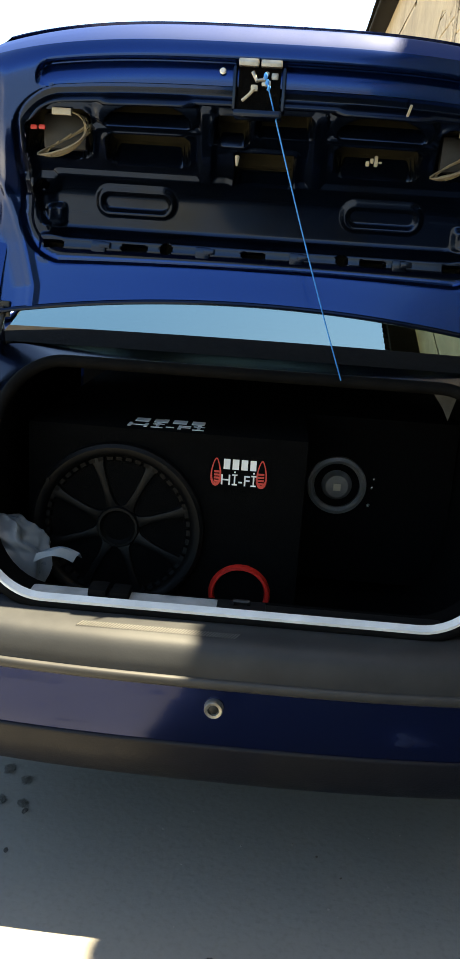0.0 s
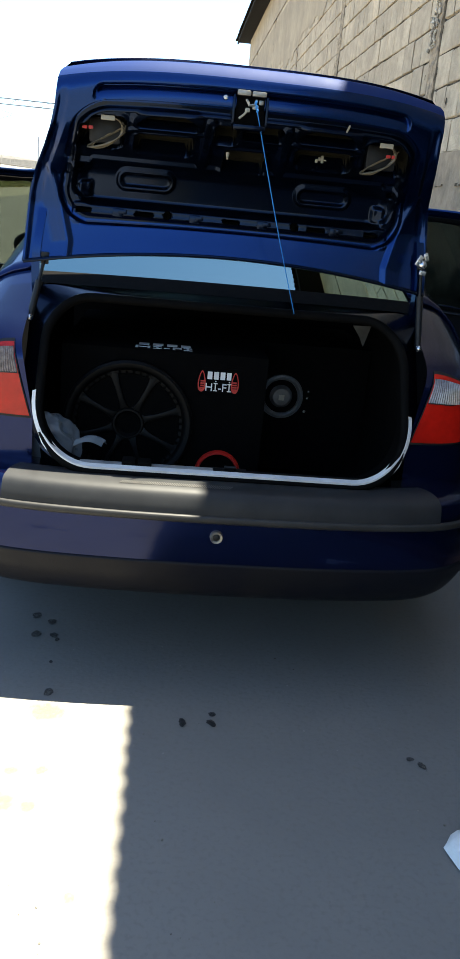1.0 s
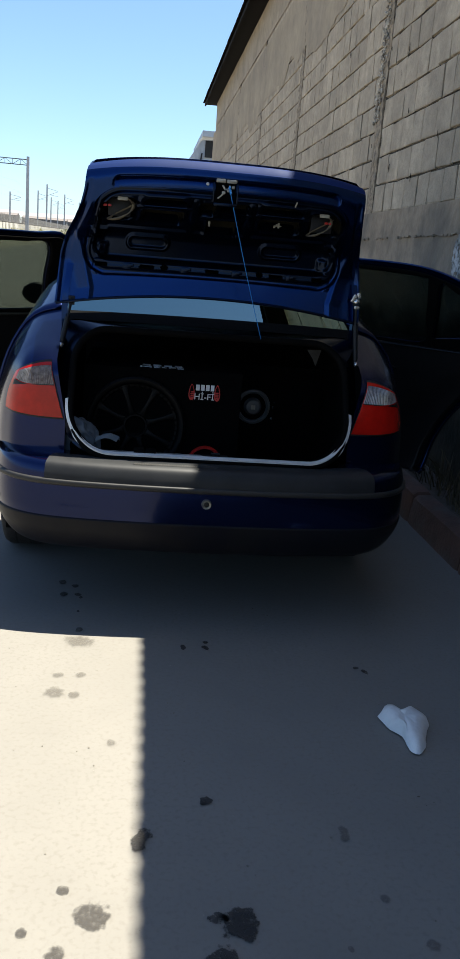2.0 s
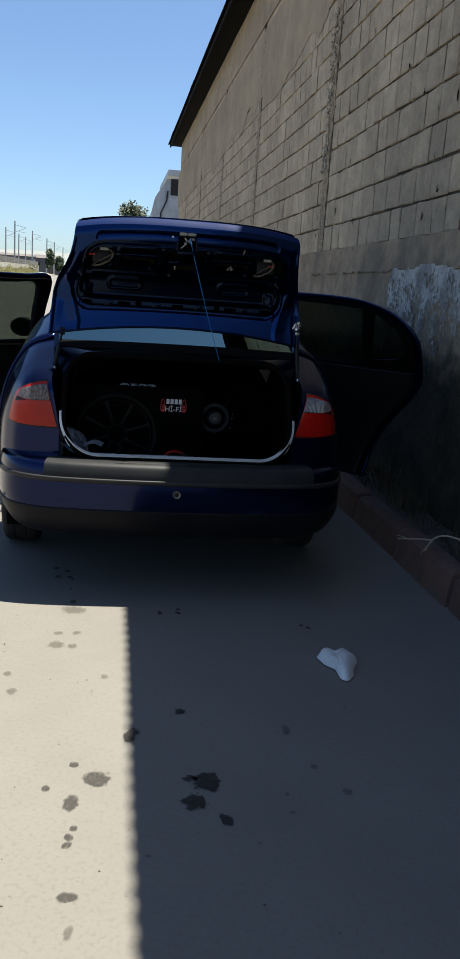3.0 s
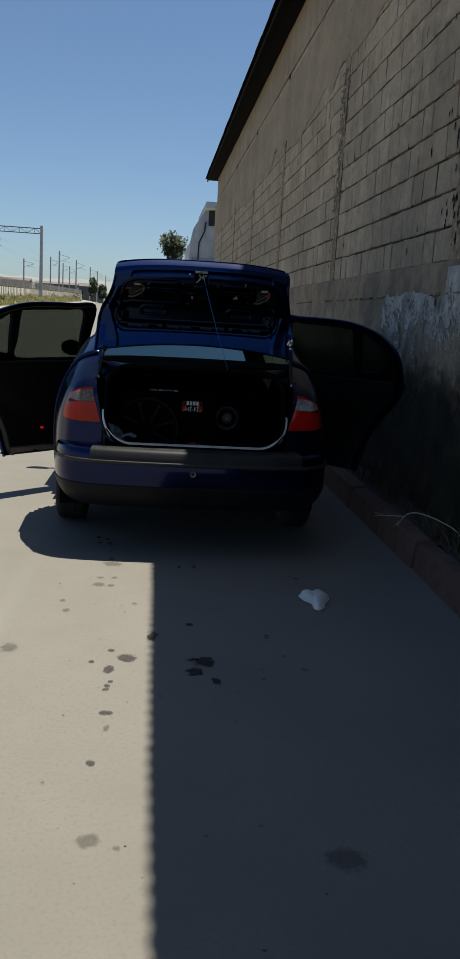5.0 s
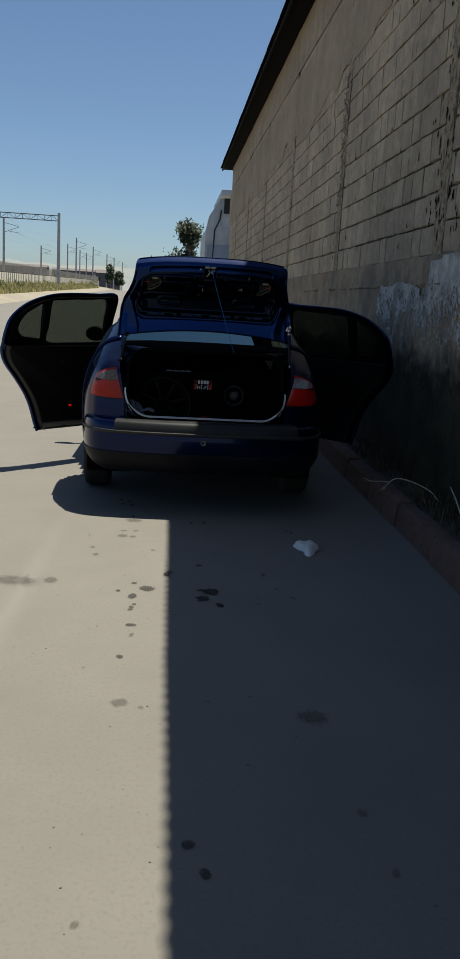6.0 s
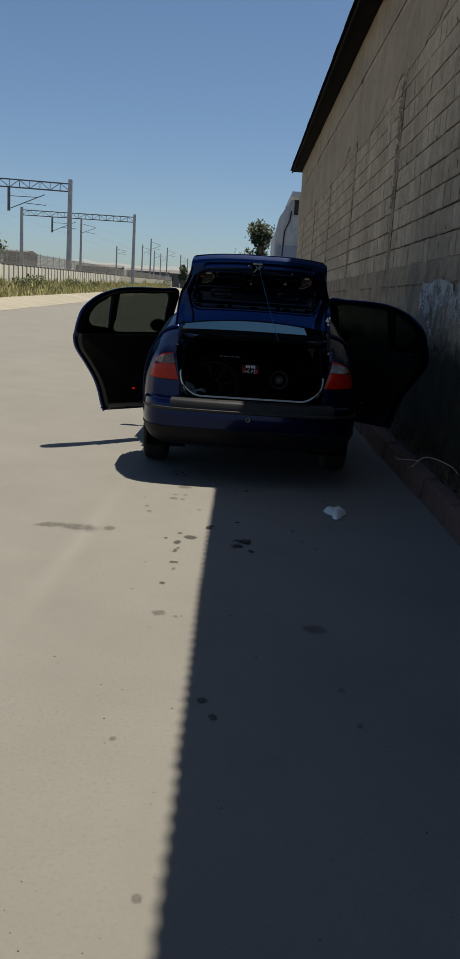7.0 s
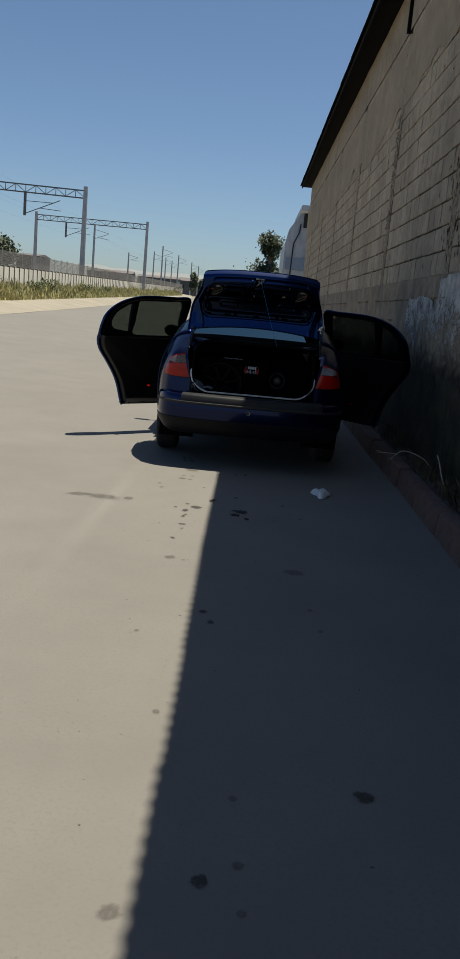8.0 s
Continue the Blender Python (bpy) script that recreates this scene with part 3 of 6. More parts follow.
for yy in (0.004, 0.03, 0.2, 0.4, 0.6, L0 - 0.03, L0 - 0.004):
    s = 0.006 if yy in (0.004, L0 - 0.004) else 0.0
    r.append([(KERB_X + a + s * (1 if a < 0.07 else -1) + 0.004 * noise.noise((yy * 6, b * 9, 1)), yy, b - s + 0.003 * noise.noise((yy * 7, a * 20, 4))) for a, b in prof])
vs = grid(bm, r)
bm.faces.new(vs[0])
bm.faces.new(vs[-1][::-1])
first = part("kerb_block", bm, KERB, kerb)
for k in range(-11, 30):
    y = k * L0 + 0.0
    if k == 0:
        continue
    c = new("kerb_block", first.data)
    c.parent = kerb
    c.matrix_basis = pose(rnd(-0.006, 0.006), y, rnd(-0.006, 0.004), 0, rnd(-0.6, 0.6), rnd(-0.4, 0.4))
bm = bmesh.new()
rows = []
for y in np.arange(-10, 24.4, 0.12):
    y = float(y)
    rows.append([(x, y, 0.155 + 0.05 * (x - KERB_X) + 0.035 * noise.noise((x * 6, y * 3, 0)) + 0.02 * noise.noise((x * 19, y * 15, 0))) for x in np.linspace(KERB_X + 0.13, WALL_X, 6)])
grid(bm, rows)
tagged(link_mesh("planting_strip", bm, SOIL), "strip of dry dark soil between kerb and wall", "soil", kind="structure")

# ---- car ----
CAR_X = 0.010
car = thing("car", "dark blue saloon car, with boot lid and rear doors open", "car", (CAR_X, 0, 0))

# half sections of the body side, from the sill to the roof edge, at stations along the car
SECTIONS = {
    0.27: [(.70, .33), (.76, .42), (.79, .55), (.80, .68), (.79, .82), (.757, .96), (.70, 1.03), (.615, 1.062)],
    0.40: [(.74, .30), (.82, .40), (.845, .55), (.850, .70), (.838, .84), (.795, .985), (.725, 1.07), (.615, 1.105)],
    0.60: [(.76, .28), (.84, .39), (.862, .56), (.866, .72), (.850, .87), (.80, 1.02), (.72, 1.125), (.600, 1.165)],
    0.90: [(.77, .27), (.845, .39), (.866, .56), (.870, .75), (.853, .90), (.795, 1.06), (.70, 1.21), (.575, 1.285)],
    1.28: [(.77, .26), (.845, .39), (.868, .56), (.872, .77), (.853, .94), (.79, 1.11), (.67, 1.35), (.535, 1.440)],
    2.10: [(.77, .25), (.845, .39), (.868, .56), (.872, .78), (.848, .96), (.805, 1.07), (.625, 1.46), (.520, 1.495)],
    3.00: [(.77, .25), (.845, .39), (.866, .56), (.868, .77), (.845, .93), (.800, 1.03), (.630, 1.43), (.520, 1.465)],
    3.60: [(.76, .26), (.84, .39), (.860, .56), (.858, .72), (.835, .85), (.770, .93), (.600, .980), (.300, 1.01)],
    4.20: [(.70, .27), (.76, .38), (.780, .52), (.770, .63), (.740, .72), (.670, .78), (.500, .820), (.250, .84)],
    4.42: [(.40, .28), (.50, .37), (.540, .46), (.530, .55), (.500, .62), (.440, .66), (.320, .680), (.150, .69)],
}
ST_Y = sorted(SECTIONS)
ST_A = np.array([SECTIONS[y] for y in ST_Y]) * np.array([1.012, 1.0])


def section(y, n=22):
    k = np.array([[np.interp(y, ST_Y, ST_A[:, i, c]) for c in (0, 1)] for i in range(8)])
    return curve_pts(k, n)


def side_x(y, z):
    p = section(min(max(y, 0.27), 4.42))
    return float(np.interp(z, [q[1] for q in p], [q[0] for q in p]))


def mirror(bm):
    g = bmesh.ops.duplicate(bm, geom=bm.verts[:] + bm.edges[:] + bm.faces[:])["geom"]
    vs = [e for e in g if isinstance(e, bmesh.types.BMVert)]
    fs = [e for e in g if isinstance(e, bmesh.types.BMFace)]
    for v in vs:
        v.co.x = -v.co.x
    bmesh.ops.reverse_faces(bm, faces=fs)


DOOR_Y0, DOOR_TILT = 2.10, {-1: 43.3, 1: 42.3}
DOOR_EDGE = curve_pts([(2.10, .345), (1.80, .335), (1.42, .335), (1.352, .335), (1.340, .345), (1.318, .49), (1.26, .63), (1.16, .77), (1.05, .90), (1.00, 1.01),
                       (.985, 1.15), (1.01, 1.27), (1.12, 1.375), (1.28, 1.438), (1.47, 1.468), (1.83, 1.478), (2.04, 1.470), (2.075, 1.25), (2.10, 1.06)], 80)
WHEELS = [(0.765, 1.02, 0.305), (0.765, 3.53, 0.305)]

# body side shells with wheel arches and rear door openings
for sgn in (-1, 1):
    bm = bmesh.new()
    stations = list(np.arange(0.62, 4.42, 0.06)) + [4.42]
    rows = [[(sgn * x, float(y), z) for x, z in section(float(y))] for y in stations]
    grid(bm, rows, flip=sgn < 0)
    # drop the glazed part of the side ahead of the rear pillar and behind the windscreen foot
    gone = []
    for f in bm.faces:
        c = f.calc_center_median()
        if 1.30 < c.y < 3.05 and 1.06 < c.z < 1.445:
            gone.append(f)
        elif abs(c.x) < 0.87 and any((c.y - wy) ** 2 + (c.z - wz) ** 2 < 0.345 ** 2 for _, wy, wz in WHEELS) and c.z < 0.66:
            gone.append(f)
        elif 1.0 < c.y < 2.10 and 0.34 < c.z < 1.445:
            inside = False
            pts = DOOR_EDGE
            for (ya, za), (yb, zb) in zip(pts, pts[1:] + pts[:1]):
                if (za > c.z) != (zb > c.z) and c.y < (yb - ya) * (c.z - za) / (zb - za) + ya:
                    inside = not inside
            if inside:
                gone.append(f)
    bmesh.ops.delete(bm, geom=gone, context="FACES")
    # smooth the stepped cut round the wheels
    for v in bm.verts:
        for _, wy, wz in WHEELS:
            d = math.hypot(v.co.y - wy, v.co.z - wz)
            if v.co.z < 0.72 and 0.30 < d < 0.375 and v.is_boundary:
                k = 0.352 / d
                v.co.y, v.co.z = wy + (v.co.y - wy) * k, wz + (v.co.z - wz) * k
    ob = part("body_side", bm, PAINT_BODY, car)
    md = ob.modifiers.new("sheet", "SOLIDIFY")
    md.thickness, md.offset = 0.012, -1

# wheel houses
for sgn in (-1, 1):
    for _, wy, wz in WHEELS:
        bm = bmesh.new()
        grid(bm, [[(sgn * x, wy + 0.37 * math.cos(a), wz + 0.37 * math.sin(a)) for x in (0.52, 0.70, 0.845)] for a in np.linspace(-0.35, math.pi + 0.35, 20)])
        part("wheel_house", bm, RUBBER, car)

# roof, bonnet and underbody
bm = bmesh.new()
rows = []
for y in np.linspace(1.28, 3.0, 16):
    e = section(float(y))[-1]
    crown = 0.035 + 0.0 * y
    drop = 0.03 * ((float(y) - 2.1) / 0.9) ** 2 * 0
    rows.append([(e[0] * u, float(y) - 0.05 * (1 - u * u) * (1 if y < 1.4 else 0), e[1] + crown * (1 - u * u) - drop) for u in np.linspace(-1, 1, 17)])
grid(bm, rows)
part("roof", bm, PAINT_BODY, car)
bm = bmesh.new()
grid(bm, [[(section(float(y))[-1][0] * u, float(y), section(float(y))[-1][1] + 0.03 * (1 - u * u)) for u in np.linspace(-1, 1, 9)] for y in np.linspace(3.25, 4.42, 14)])
part("bonnet", bm, PAINT_BODY, car)
bm = bmesh.new()
grid(bm, [[(x, y, 0.27) for x in (-0.76, 0.76)] for y in (0.45, 1.0, 2.0, 3.0, 4.2)])
box(bm, -0.30, 0.30, 0.30, 0.9, 0.29, 0.42, 0.05)
part("underbody", bm, RUBBER, car)
bm = bmesh.new()
tube(bm, [(-0.42, 0.9, 0.30), (-0.42, 0.26, 0.30)], 0.022)
part("exhaust_pipe", bm, RUBBER, car)

# side glass and pillars of the closed front part
for sgn in (-1, 1):
    bm = bmesh.new()
    grid(bm, [[(sgn * (side_x(y, z) - 0.012), y, z) for z in np.linspace(1.05, 1.45, 6)] for y in np.linspace(2.16, 2.92, 8)], flip=sgn < 0)
    ob = part("front_side_window", bm, GLASS_SIDE, car)
    bm = bmesh.new()
    grid(bm, [[(sgn * (side_x(y, z) - 0.01), y, z) for z in np.linspace(1.03, 1.47, 6)] for y in (2.08, 2.11, 2.14, 2.17)], flip=sgn < 0)
    part("centre_pillar", bm, BLACK, car)
    bm = bmesh.new()
    beam(bm, (sgn * 0.60, 2.92, 1.445), (sgn * 0.75, 3.45, 1.02), 0.05, 0.06)
    part("windscreen_pillar", bm, PAINT_BODY, car)
    bm = bmesh.new()
    bmesh.ops.create_icosphere(bm, subdivisions=3, radius=0.1)
    for v in bm.verts:
        v.co = Vector((v.co.x * 1.0, max(v.co.y, -0.035) * 0.8, v.co.z * 0.72))
    bmesh.ops.translate(bm, verts=bm.verts, vec=(sgn * 0.985, 2.85, 1.10))
    tube(bm, [(sgn * 0.82, 2.88, 1.04), (sgn * 0.92, 2.87, 1.07)], 0.025)
    mir = part("door_mirror", bm, BLACK, car, "black door mirror")
bm = bmesh.new()
grid(bm, [[((0.55 + 0.17 * t) * u, 2.95 + 0.5 * t - 0.12 * u * u + 0.08, 1.455 - 0.43 * t) for u in np.linspace(-1, 1, 11)] for t in np.linspace(0, 1, 6)], flip=True)
part("windscreen", bm, GLASS_SIDE, car)

# rear window between the pillars, with its black border
def rear_glass(u, t, lift=0.0):
    hw = 0.60 + (0.53 - 0.60) * t
    y = 0.515 + 0.765 * t - 0.045 * (1 - u * u) * (1 - t) - 0.05 * (1 - u * u) * t
    z = 1.143 + 0.295 * t + 0.035 * (1 - u * u) * (0.25 + 0.75 * t) + 0.012 * math.sin(math.pi * t)
    return (hw * u, y, z + lift)


bm = bmesh.new()
grid(bm, [[rear_glass(u, t) for u in np.linspace(-1, 1, 25)] for t in np.linspace(0, 1, 13)])
part("rear_window", bm, GLASS_REAR, car, "tinted rear window mirroring the sky")
bm = bmesh.new()
grid(bm, [[rear_glass(u, t, 0.003) for u in np.linspace(-1, 1, 25)] for t in (-0.02, 0.02, 0.07)])
part("window_seal", bm, RUBBER, car)

# ---- boot opening: jamb, seal and white trim ----
def open_y(z):
    return 0.115 + (z - 0.68) * 0.65


OPEN_X = 0.0
inner = rounded_rect(OPEN_X, 0, 0.541, 0.668, 1.118, 0.165, 0.13, 12)
outer = rounded_rect(OPEN_X * .5, 0, 0.604, 0.655, 1.142, 0.20, 0.06, 12)
bm = bmesh.new()
mid = [((a[0] * .5 + b[0] * .5), (a[1] * .5 + b[1] * .5)) for a, b in zip(inner, outer)]
rows = [[(x, open_y(z) + 0.012, z) for x, z in inner], [(x, open_y(z) + 0.055, z) for x, z in mid],
        [(x, open_y(z) + 0.085 - 0.02 * (z < 0.7), z) for x, z in outer]]
grid(bm, rows, closed=True)
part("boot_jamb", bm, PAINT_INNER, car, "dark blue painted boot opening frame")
bm = bmesh.new()
ring = [Vector((x, open_y(z), z)) for x, z in inner]
seal = ring + ring[:1]
tube(bm, seal, 0.014, 10, cap=False)
part("boot_seal", bm, RUBBER, car, "black rubber boot seal")
# white edging along the lower half of the opening
ring2 = [(x, z) for x, z in rounded_rect(OPEN_X, 0, 0.554, 0.673, 1.14, 0.178, 0.13, 16)]
low = [p for p in ring2 if p[1] < 0.87]
left = sorted([p for p in low if p[0] < OPEN_X], key=lambda p: (-p[1], p[0]))
right = sorted([p for p in low if p[0] >= OPEN_X], key=lambda p: (p[1], p[0]))
path = [(OPEN_X - 0.554, 0.862)] + left + right + [(OPEN_X + 0.554, 0.862)]
bm = bmesh.new()
rows = []
for i, (x, z) in enumerate(path):
    a, b = path[max(0, i - 1)], path[min(len(path) - 1, i + 1)]
    t = Vector((b[0] - a[0], 0, b[1] - a[1]))
    t = t.normalized() if t.length else Vector((1, 0, 0))
    nrm = Vector((t.z, 0, -t.x))
    c = Vector((x, open_y(z) - 0.006, z))
    w = 0.0115 if z < 0.74 else 0.007
    rows.append([tuple(c + nrm * w + Vector((0, 0.012, 0))), tuple(c + nrm * w * 0.9 + Vector((0, -0.004, 0))), tuple(c - nrm * w * 0.6 + Vector((0, -0.008, 0.004))), tuple(c - nrm * w + Vector((0, 0.012, 0.004)))])
grid(bm, rows)
part("edge_trim", bm, WHITE_TRIM, car, "white edging strip round the boot sill")
# sill plate and lock striker
# sunlit left part of the sill, its brightness put into the grey
bm = bmesh.new()
box(bm, -0.415, 0.010, 0.128, 0.175, 0.650, 0.681, 0.008)
sp = part("sill_plate", bm, SILL, car, "scuffed sill plate, sunlit part painted light grey")
# same sill beyond the eave's shadow edge, its shade painted black
bm = bmesh.new()
box(bm, 0.012, 0.435, 0.130, 0.178, 0.650, 0.677, 0.008)
part("sill_cover", bm, BLACK, car, "shaded part of the sill, painted black")
bm = bmesh.new()
box(bm, -0.028, 0.072, 0.131, 0.172, 0.672, 0.684, 0.005)
tube(bm, [(0.007, 0.15, 0.680), (0.007, 0.145, 0.693), (0.037, 0.145, 0.693), (0.037, 0.15, 0.680)], 0.005)
part("lock_striker", bm, BLACK, car)
bm = bmesh.new()
box(bm, -0.292, -0.252, 0.126, 0.178, 0.676, 0.699, 0.010)
box(bm, -0.246, -0.206, 0.126, 0.178, 0.676, 0.697, 0.010)
box(bm, -0.285, -0.212, 0.130, 0.172, 0.674, 0.686, 0.004)
part("rubber_stop", bm, RUBBER, car)
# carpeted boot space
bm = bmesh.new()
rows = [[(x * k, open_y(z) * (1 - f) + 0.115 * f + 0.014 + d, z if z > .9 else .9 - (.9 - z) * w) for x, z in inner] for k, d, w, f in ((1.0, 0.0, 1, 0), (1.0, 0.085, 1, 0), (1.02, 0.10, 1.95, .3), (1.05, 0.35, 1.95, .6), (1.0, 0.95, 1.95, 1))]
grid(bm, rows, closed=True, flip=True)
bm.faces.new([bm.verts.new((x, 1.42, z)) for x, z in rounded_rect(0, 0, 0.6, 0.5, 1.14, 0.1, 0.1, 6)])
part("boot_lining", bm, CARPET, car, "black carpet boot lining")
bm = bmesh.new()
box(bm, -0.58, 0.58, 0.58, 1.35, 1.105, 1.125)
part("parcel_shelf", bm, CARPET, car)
# pale triangle added for a patch of light inside the boot
bm = bmesh.new()
vs = [bm.verts.new(p) for p in ((.452, .700, 1.062), (.520, .715, 1.062), (.505, .735, .985), (.485, .72, 1.02))]
bm.faces.new((vs[0], vs[3], vs[1]))
bm.faces.new((vs[3], vs[2], vs[1]))
part("felt_flap", bm, GREY_PLASTIC, car, "pale triangle for a sunlit patch on the lining")
# rear corners: one sheet that runs from the boot opening round to the flank
CORNER = curve_pts([(.560, .236), (.61, .238), (.66, .244), (.71, .257), (.755, .285), (.79, .335), (.824, .40), (.852, .50), (.866, .62)], 49)
BACK, SIDE = section(0.27, 41), section(0.62, 41)


def corner(u, v):
    """A point of the rear corner: u from the opening to the flank, v up the body side."""
    f = v * 40
    i = min(int(f), 39)
    f -= i
    bz = BACK[i][1] + (BACK[i + 1][1] - BACK[i][1]) * f
    sx, sz = (SIDE[i][c] + (SIDE[i + 1][c] - SIDE[i][c]) * f for c in (0, 1))
    k = min(max(u, 0), 1) * 48
    j = min(int(k), 47)
    k -= j
    gx = (CORNER[j][0] + (CORNER[j + 1][0] - CORNER[j][0]) * k - .560) / .306
    gy = (CORNER[j][1] + (CORNER[j + 1][1] - CORNER[j][1]) * k - .236) / .384
    x_in = .560 + .040 * min(1.0, max(0.0, (bz - .78) / .22))
    r = min(1.0, max(0.0, (bz - .95) / .11))
    y_in = .232 + .07 * (bz - .79) + .14 * r * r
    return x_in + (sx - x_in) * gx, y_in + (.62 - y_in) * gy, bz + (sz - bz) * gy


def corner_at(u, z, lift):
    v = np.linspace(.25, .97, 37)
    vv = float(np.interp(z, [corner(u, q)[2] for q in v], v))
    p, a, b = (Vector(corner(*q)) for q in ((u, vv), (max(0, u - .02), vv), (min(1, u + .02), vv)))
    t = b - a
    n = Vector((t.y, -t.x, 0)).normalized()
    return p + n * lift


for sgn in (-1, 1):
    bm = bmesh.new()
    grid(bm, [[(sgn * x, y, z) for x, y, z in (corner(u, v) for u in np.linspace(0, 1, 41))] for v in np.linspace(.30, 1, 44)], flip=sgn > 0)
    part("rear_corner", bm, PAINT_BODY, car, "dusty blue rear corner panel")

# ---- rear lamps ----
def lamp_patch(sgn, t0, t1, n, lift, ribs=0, w0=0.0, w1=1.0, taper=0.0):
    """A patch of the lamp's face: t goes up, w from the boot outwards; taper lifts the lower edge towards the outer end."""
    rows = []
    for i in range(n + 1):
        row = []
        for j in range(45):
            w = w0 + (w1 - w0) * j / 44
            t = t0 + (t1 - t0) * i / n
            t += taper * (1 - i / n) * (j / 44) ** 4
            u = (.01 + .07 * t) * (1 - w) + (.645 - .08 * t * t) * w
            lo, hi = 0.782 + 0.014 * w * w, 0.996 - 0.052 * w ** 2.2
            bulge = lift + .010 * math.sin(math.pi * min(1, t * .8 + .1)) * math.sin(math.pi * (.12 + .76 * w)) + (.0024 * (j % 2) if ribs else 0)
            p = corner_at(u, lo + (hi - lo) * t, bulge)
            row.append((sgn * p.x, p.y, p.z))
        rows.append(row)
    return rows


for sgn in (-1, 1):
    bm = bmesh.new()
    grid(bm, lamp_patch(sgn, -.02, 1.02, 12, 0.003), flip=sgn > 0)
    lamp = part("rear_lamp", bm, BLACK, car, "red and clear rear lamp")
    for nm, a, b, lf, rib, w0, w1, taper, m in (("red_lens", 0.015, 0.985, 0.006, 0, 0.012, 0.985, 0, RED_LENS), ("clear_lens", 0.60, 0.93, 0.0085, 1, 0.02, 0.83, .16, CLEAR_LENS)):
        bm = bmesh.new()
        grid(bm, lamp_patch(sgn, a, b, 8, lf, rib, w0, w1, taper), flip=sgn > 0)
        part(nm, bm, m, lamp, smooth=40 if not rib else 15)
    bm = bmesh.new()
    seam = lamp_patch(sgn, 0.585, 0.605, 1, 0.0095, 0, 0.02, 0.85, .16)
    grid(bm, seam, flip=sgn > 0)
    part("lens_seam", bm, BLACK, lamp)

# ---- rear bumper ----
PLAN = curve_pts([(x * 1.0, y) for x, y in [(-.858, .66), (-.856, .48), (-.838, .31), (-.785, .165), (-.69, .075), (-.55, .03), (-.3, .006), (0, 0),
                  (.3, .006), (.55, .03), (.69, .075), (.785, .165), (.838, .31), (.856, .48), (.858, .66)]], 71)


def bumper_band(profile, x0=-9, x1=9, steps=4):
    """A strip of the bumper: profile gives (inset, z)."""
    prof = curve_pts(profile, steps * (len(profile) - 1) + 1)
    rows = []
    for i, (x, y) in enumerate(PLAN):
        if not x0 <= x <= x1:
            continue
        a, b = PLAN[max(0, i - 1)], PLAN[min(len(PLAN) - 1, i + 1)]
        t = Vector((b[0] - a[0], b[1] - a[1], 0)).normalized()
        nin = Vector((-t.y, t.x, 0))
        rows.append([(x + nin.x * d, y + nin.y * d, z) for d, z in prof])
    return rows


bm = bmesh.new()
grid(bm, bumper_band([(.22, .652), (.15, .656), (.09, .661), (.045, .658), (.018, .645), (.008, .620), (.004, .590)]))
grid(bm, bumper_band([(.003, .570), (.000, .530), (.000, .480), (.004, .446)]))
bumper = part("rear_bumper", bm, PAINT_BODY, car, "dusty blue rear bumper with grey mouldings")
bm = bmesh.new()
grid(bm, bumper_band([(.128, .661), (.085, .666), (.044, .663), (.015, .649), (.004, .620), (.001, .592)], -0.62, 0.66))
part("step_pad", bm, PLASTIC, bumper, "faded grey step pad, scuffed")
bm = bmesh.new()
grid(bm, bumper_band([(.012, .594), (-.003, .592), (-.007, .586), (-.006, .576), (.002, .569), (.012, .567)]))
part("moulding", bm, MOULDING, bumper)
bm = bmesh.new()
grid(bm, bumper_band([(.012, .450), (.000, .446), (.002, .430), (.018, .385), (.055, .330), (.105, .298), (.17, .288)]))
part("valance", bm, VALANCE, bumper, "dusty dark lower valance")
for k in range(52):
    x = -0.290 + k * 0.0060
    bm = bmesh.new()
    beam(bm, (x + 0.010, 0.053, 0.6650), (x, 0.038, 0.6622), 0.0022, 0.0008)
    part("tread_rib", bm, RIB, bumper, smooth=0)
SENSOR = pose(-CAR_X - .002, -0.001, 0.533, 90)
bm = bmesh.new()
lathe(bm, [(0.0, 0.006), (0.010, 0.006), (0.011, 0.011), (0.0165, 0.012), (0.0185, 0.008), (0.019, -0.004)], 24, SENSOR)
sensor = part("lock_ring", bm, ZINC, bumper, "small round steel ring")
bm = bmesh.new()
lathe(bm, [(0.0, 0.0085), (0.006, 0.0085), (0.0095, 0.007)], 20, SENSOR)
part("lock_core", bm, BLACK, sensor)

# ---- boot lid, standing open ----
LID = [(.182, 1.752), (.163, 1.7455), (.141, 1.712), (.145, 1.672), (.175, 1.632), (.222, 1.588), (.297, 1.54), (.375, 1.50), (.435, 1.46), (.462, 1.392), (.460, 1.340), (.448, 1.265)]
LID_P = curve_pts(LID, 101)
LID_S = np.concatenate([[0], np.cumsum([math.dist(a, b) for a, b in zip(LID_P, LID_P[1:])])]) - 0.012
LID_LEN, LID_TOP = float(LID_S[-1]), float(LID_S[0])


def smooth01(t):
    t = min(1.0, max(0.0, t))
    return t * t * (3 - 2 * t)


def rr(x, s, cx, cs, hw, hh, r, soft=0.008):
    """1 inside a rounded rectangle, 0 outside."""
    qx, qs = abs(x - cx) - hw + r, abs(s - cs) - hh + r
    d = math.hypot(max(qx, 0), max(qs, 0)) + min(max(qx, qs), 0) - r
    return smooth01(0.5 - d / soft)


LID_CX = 0.0
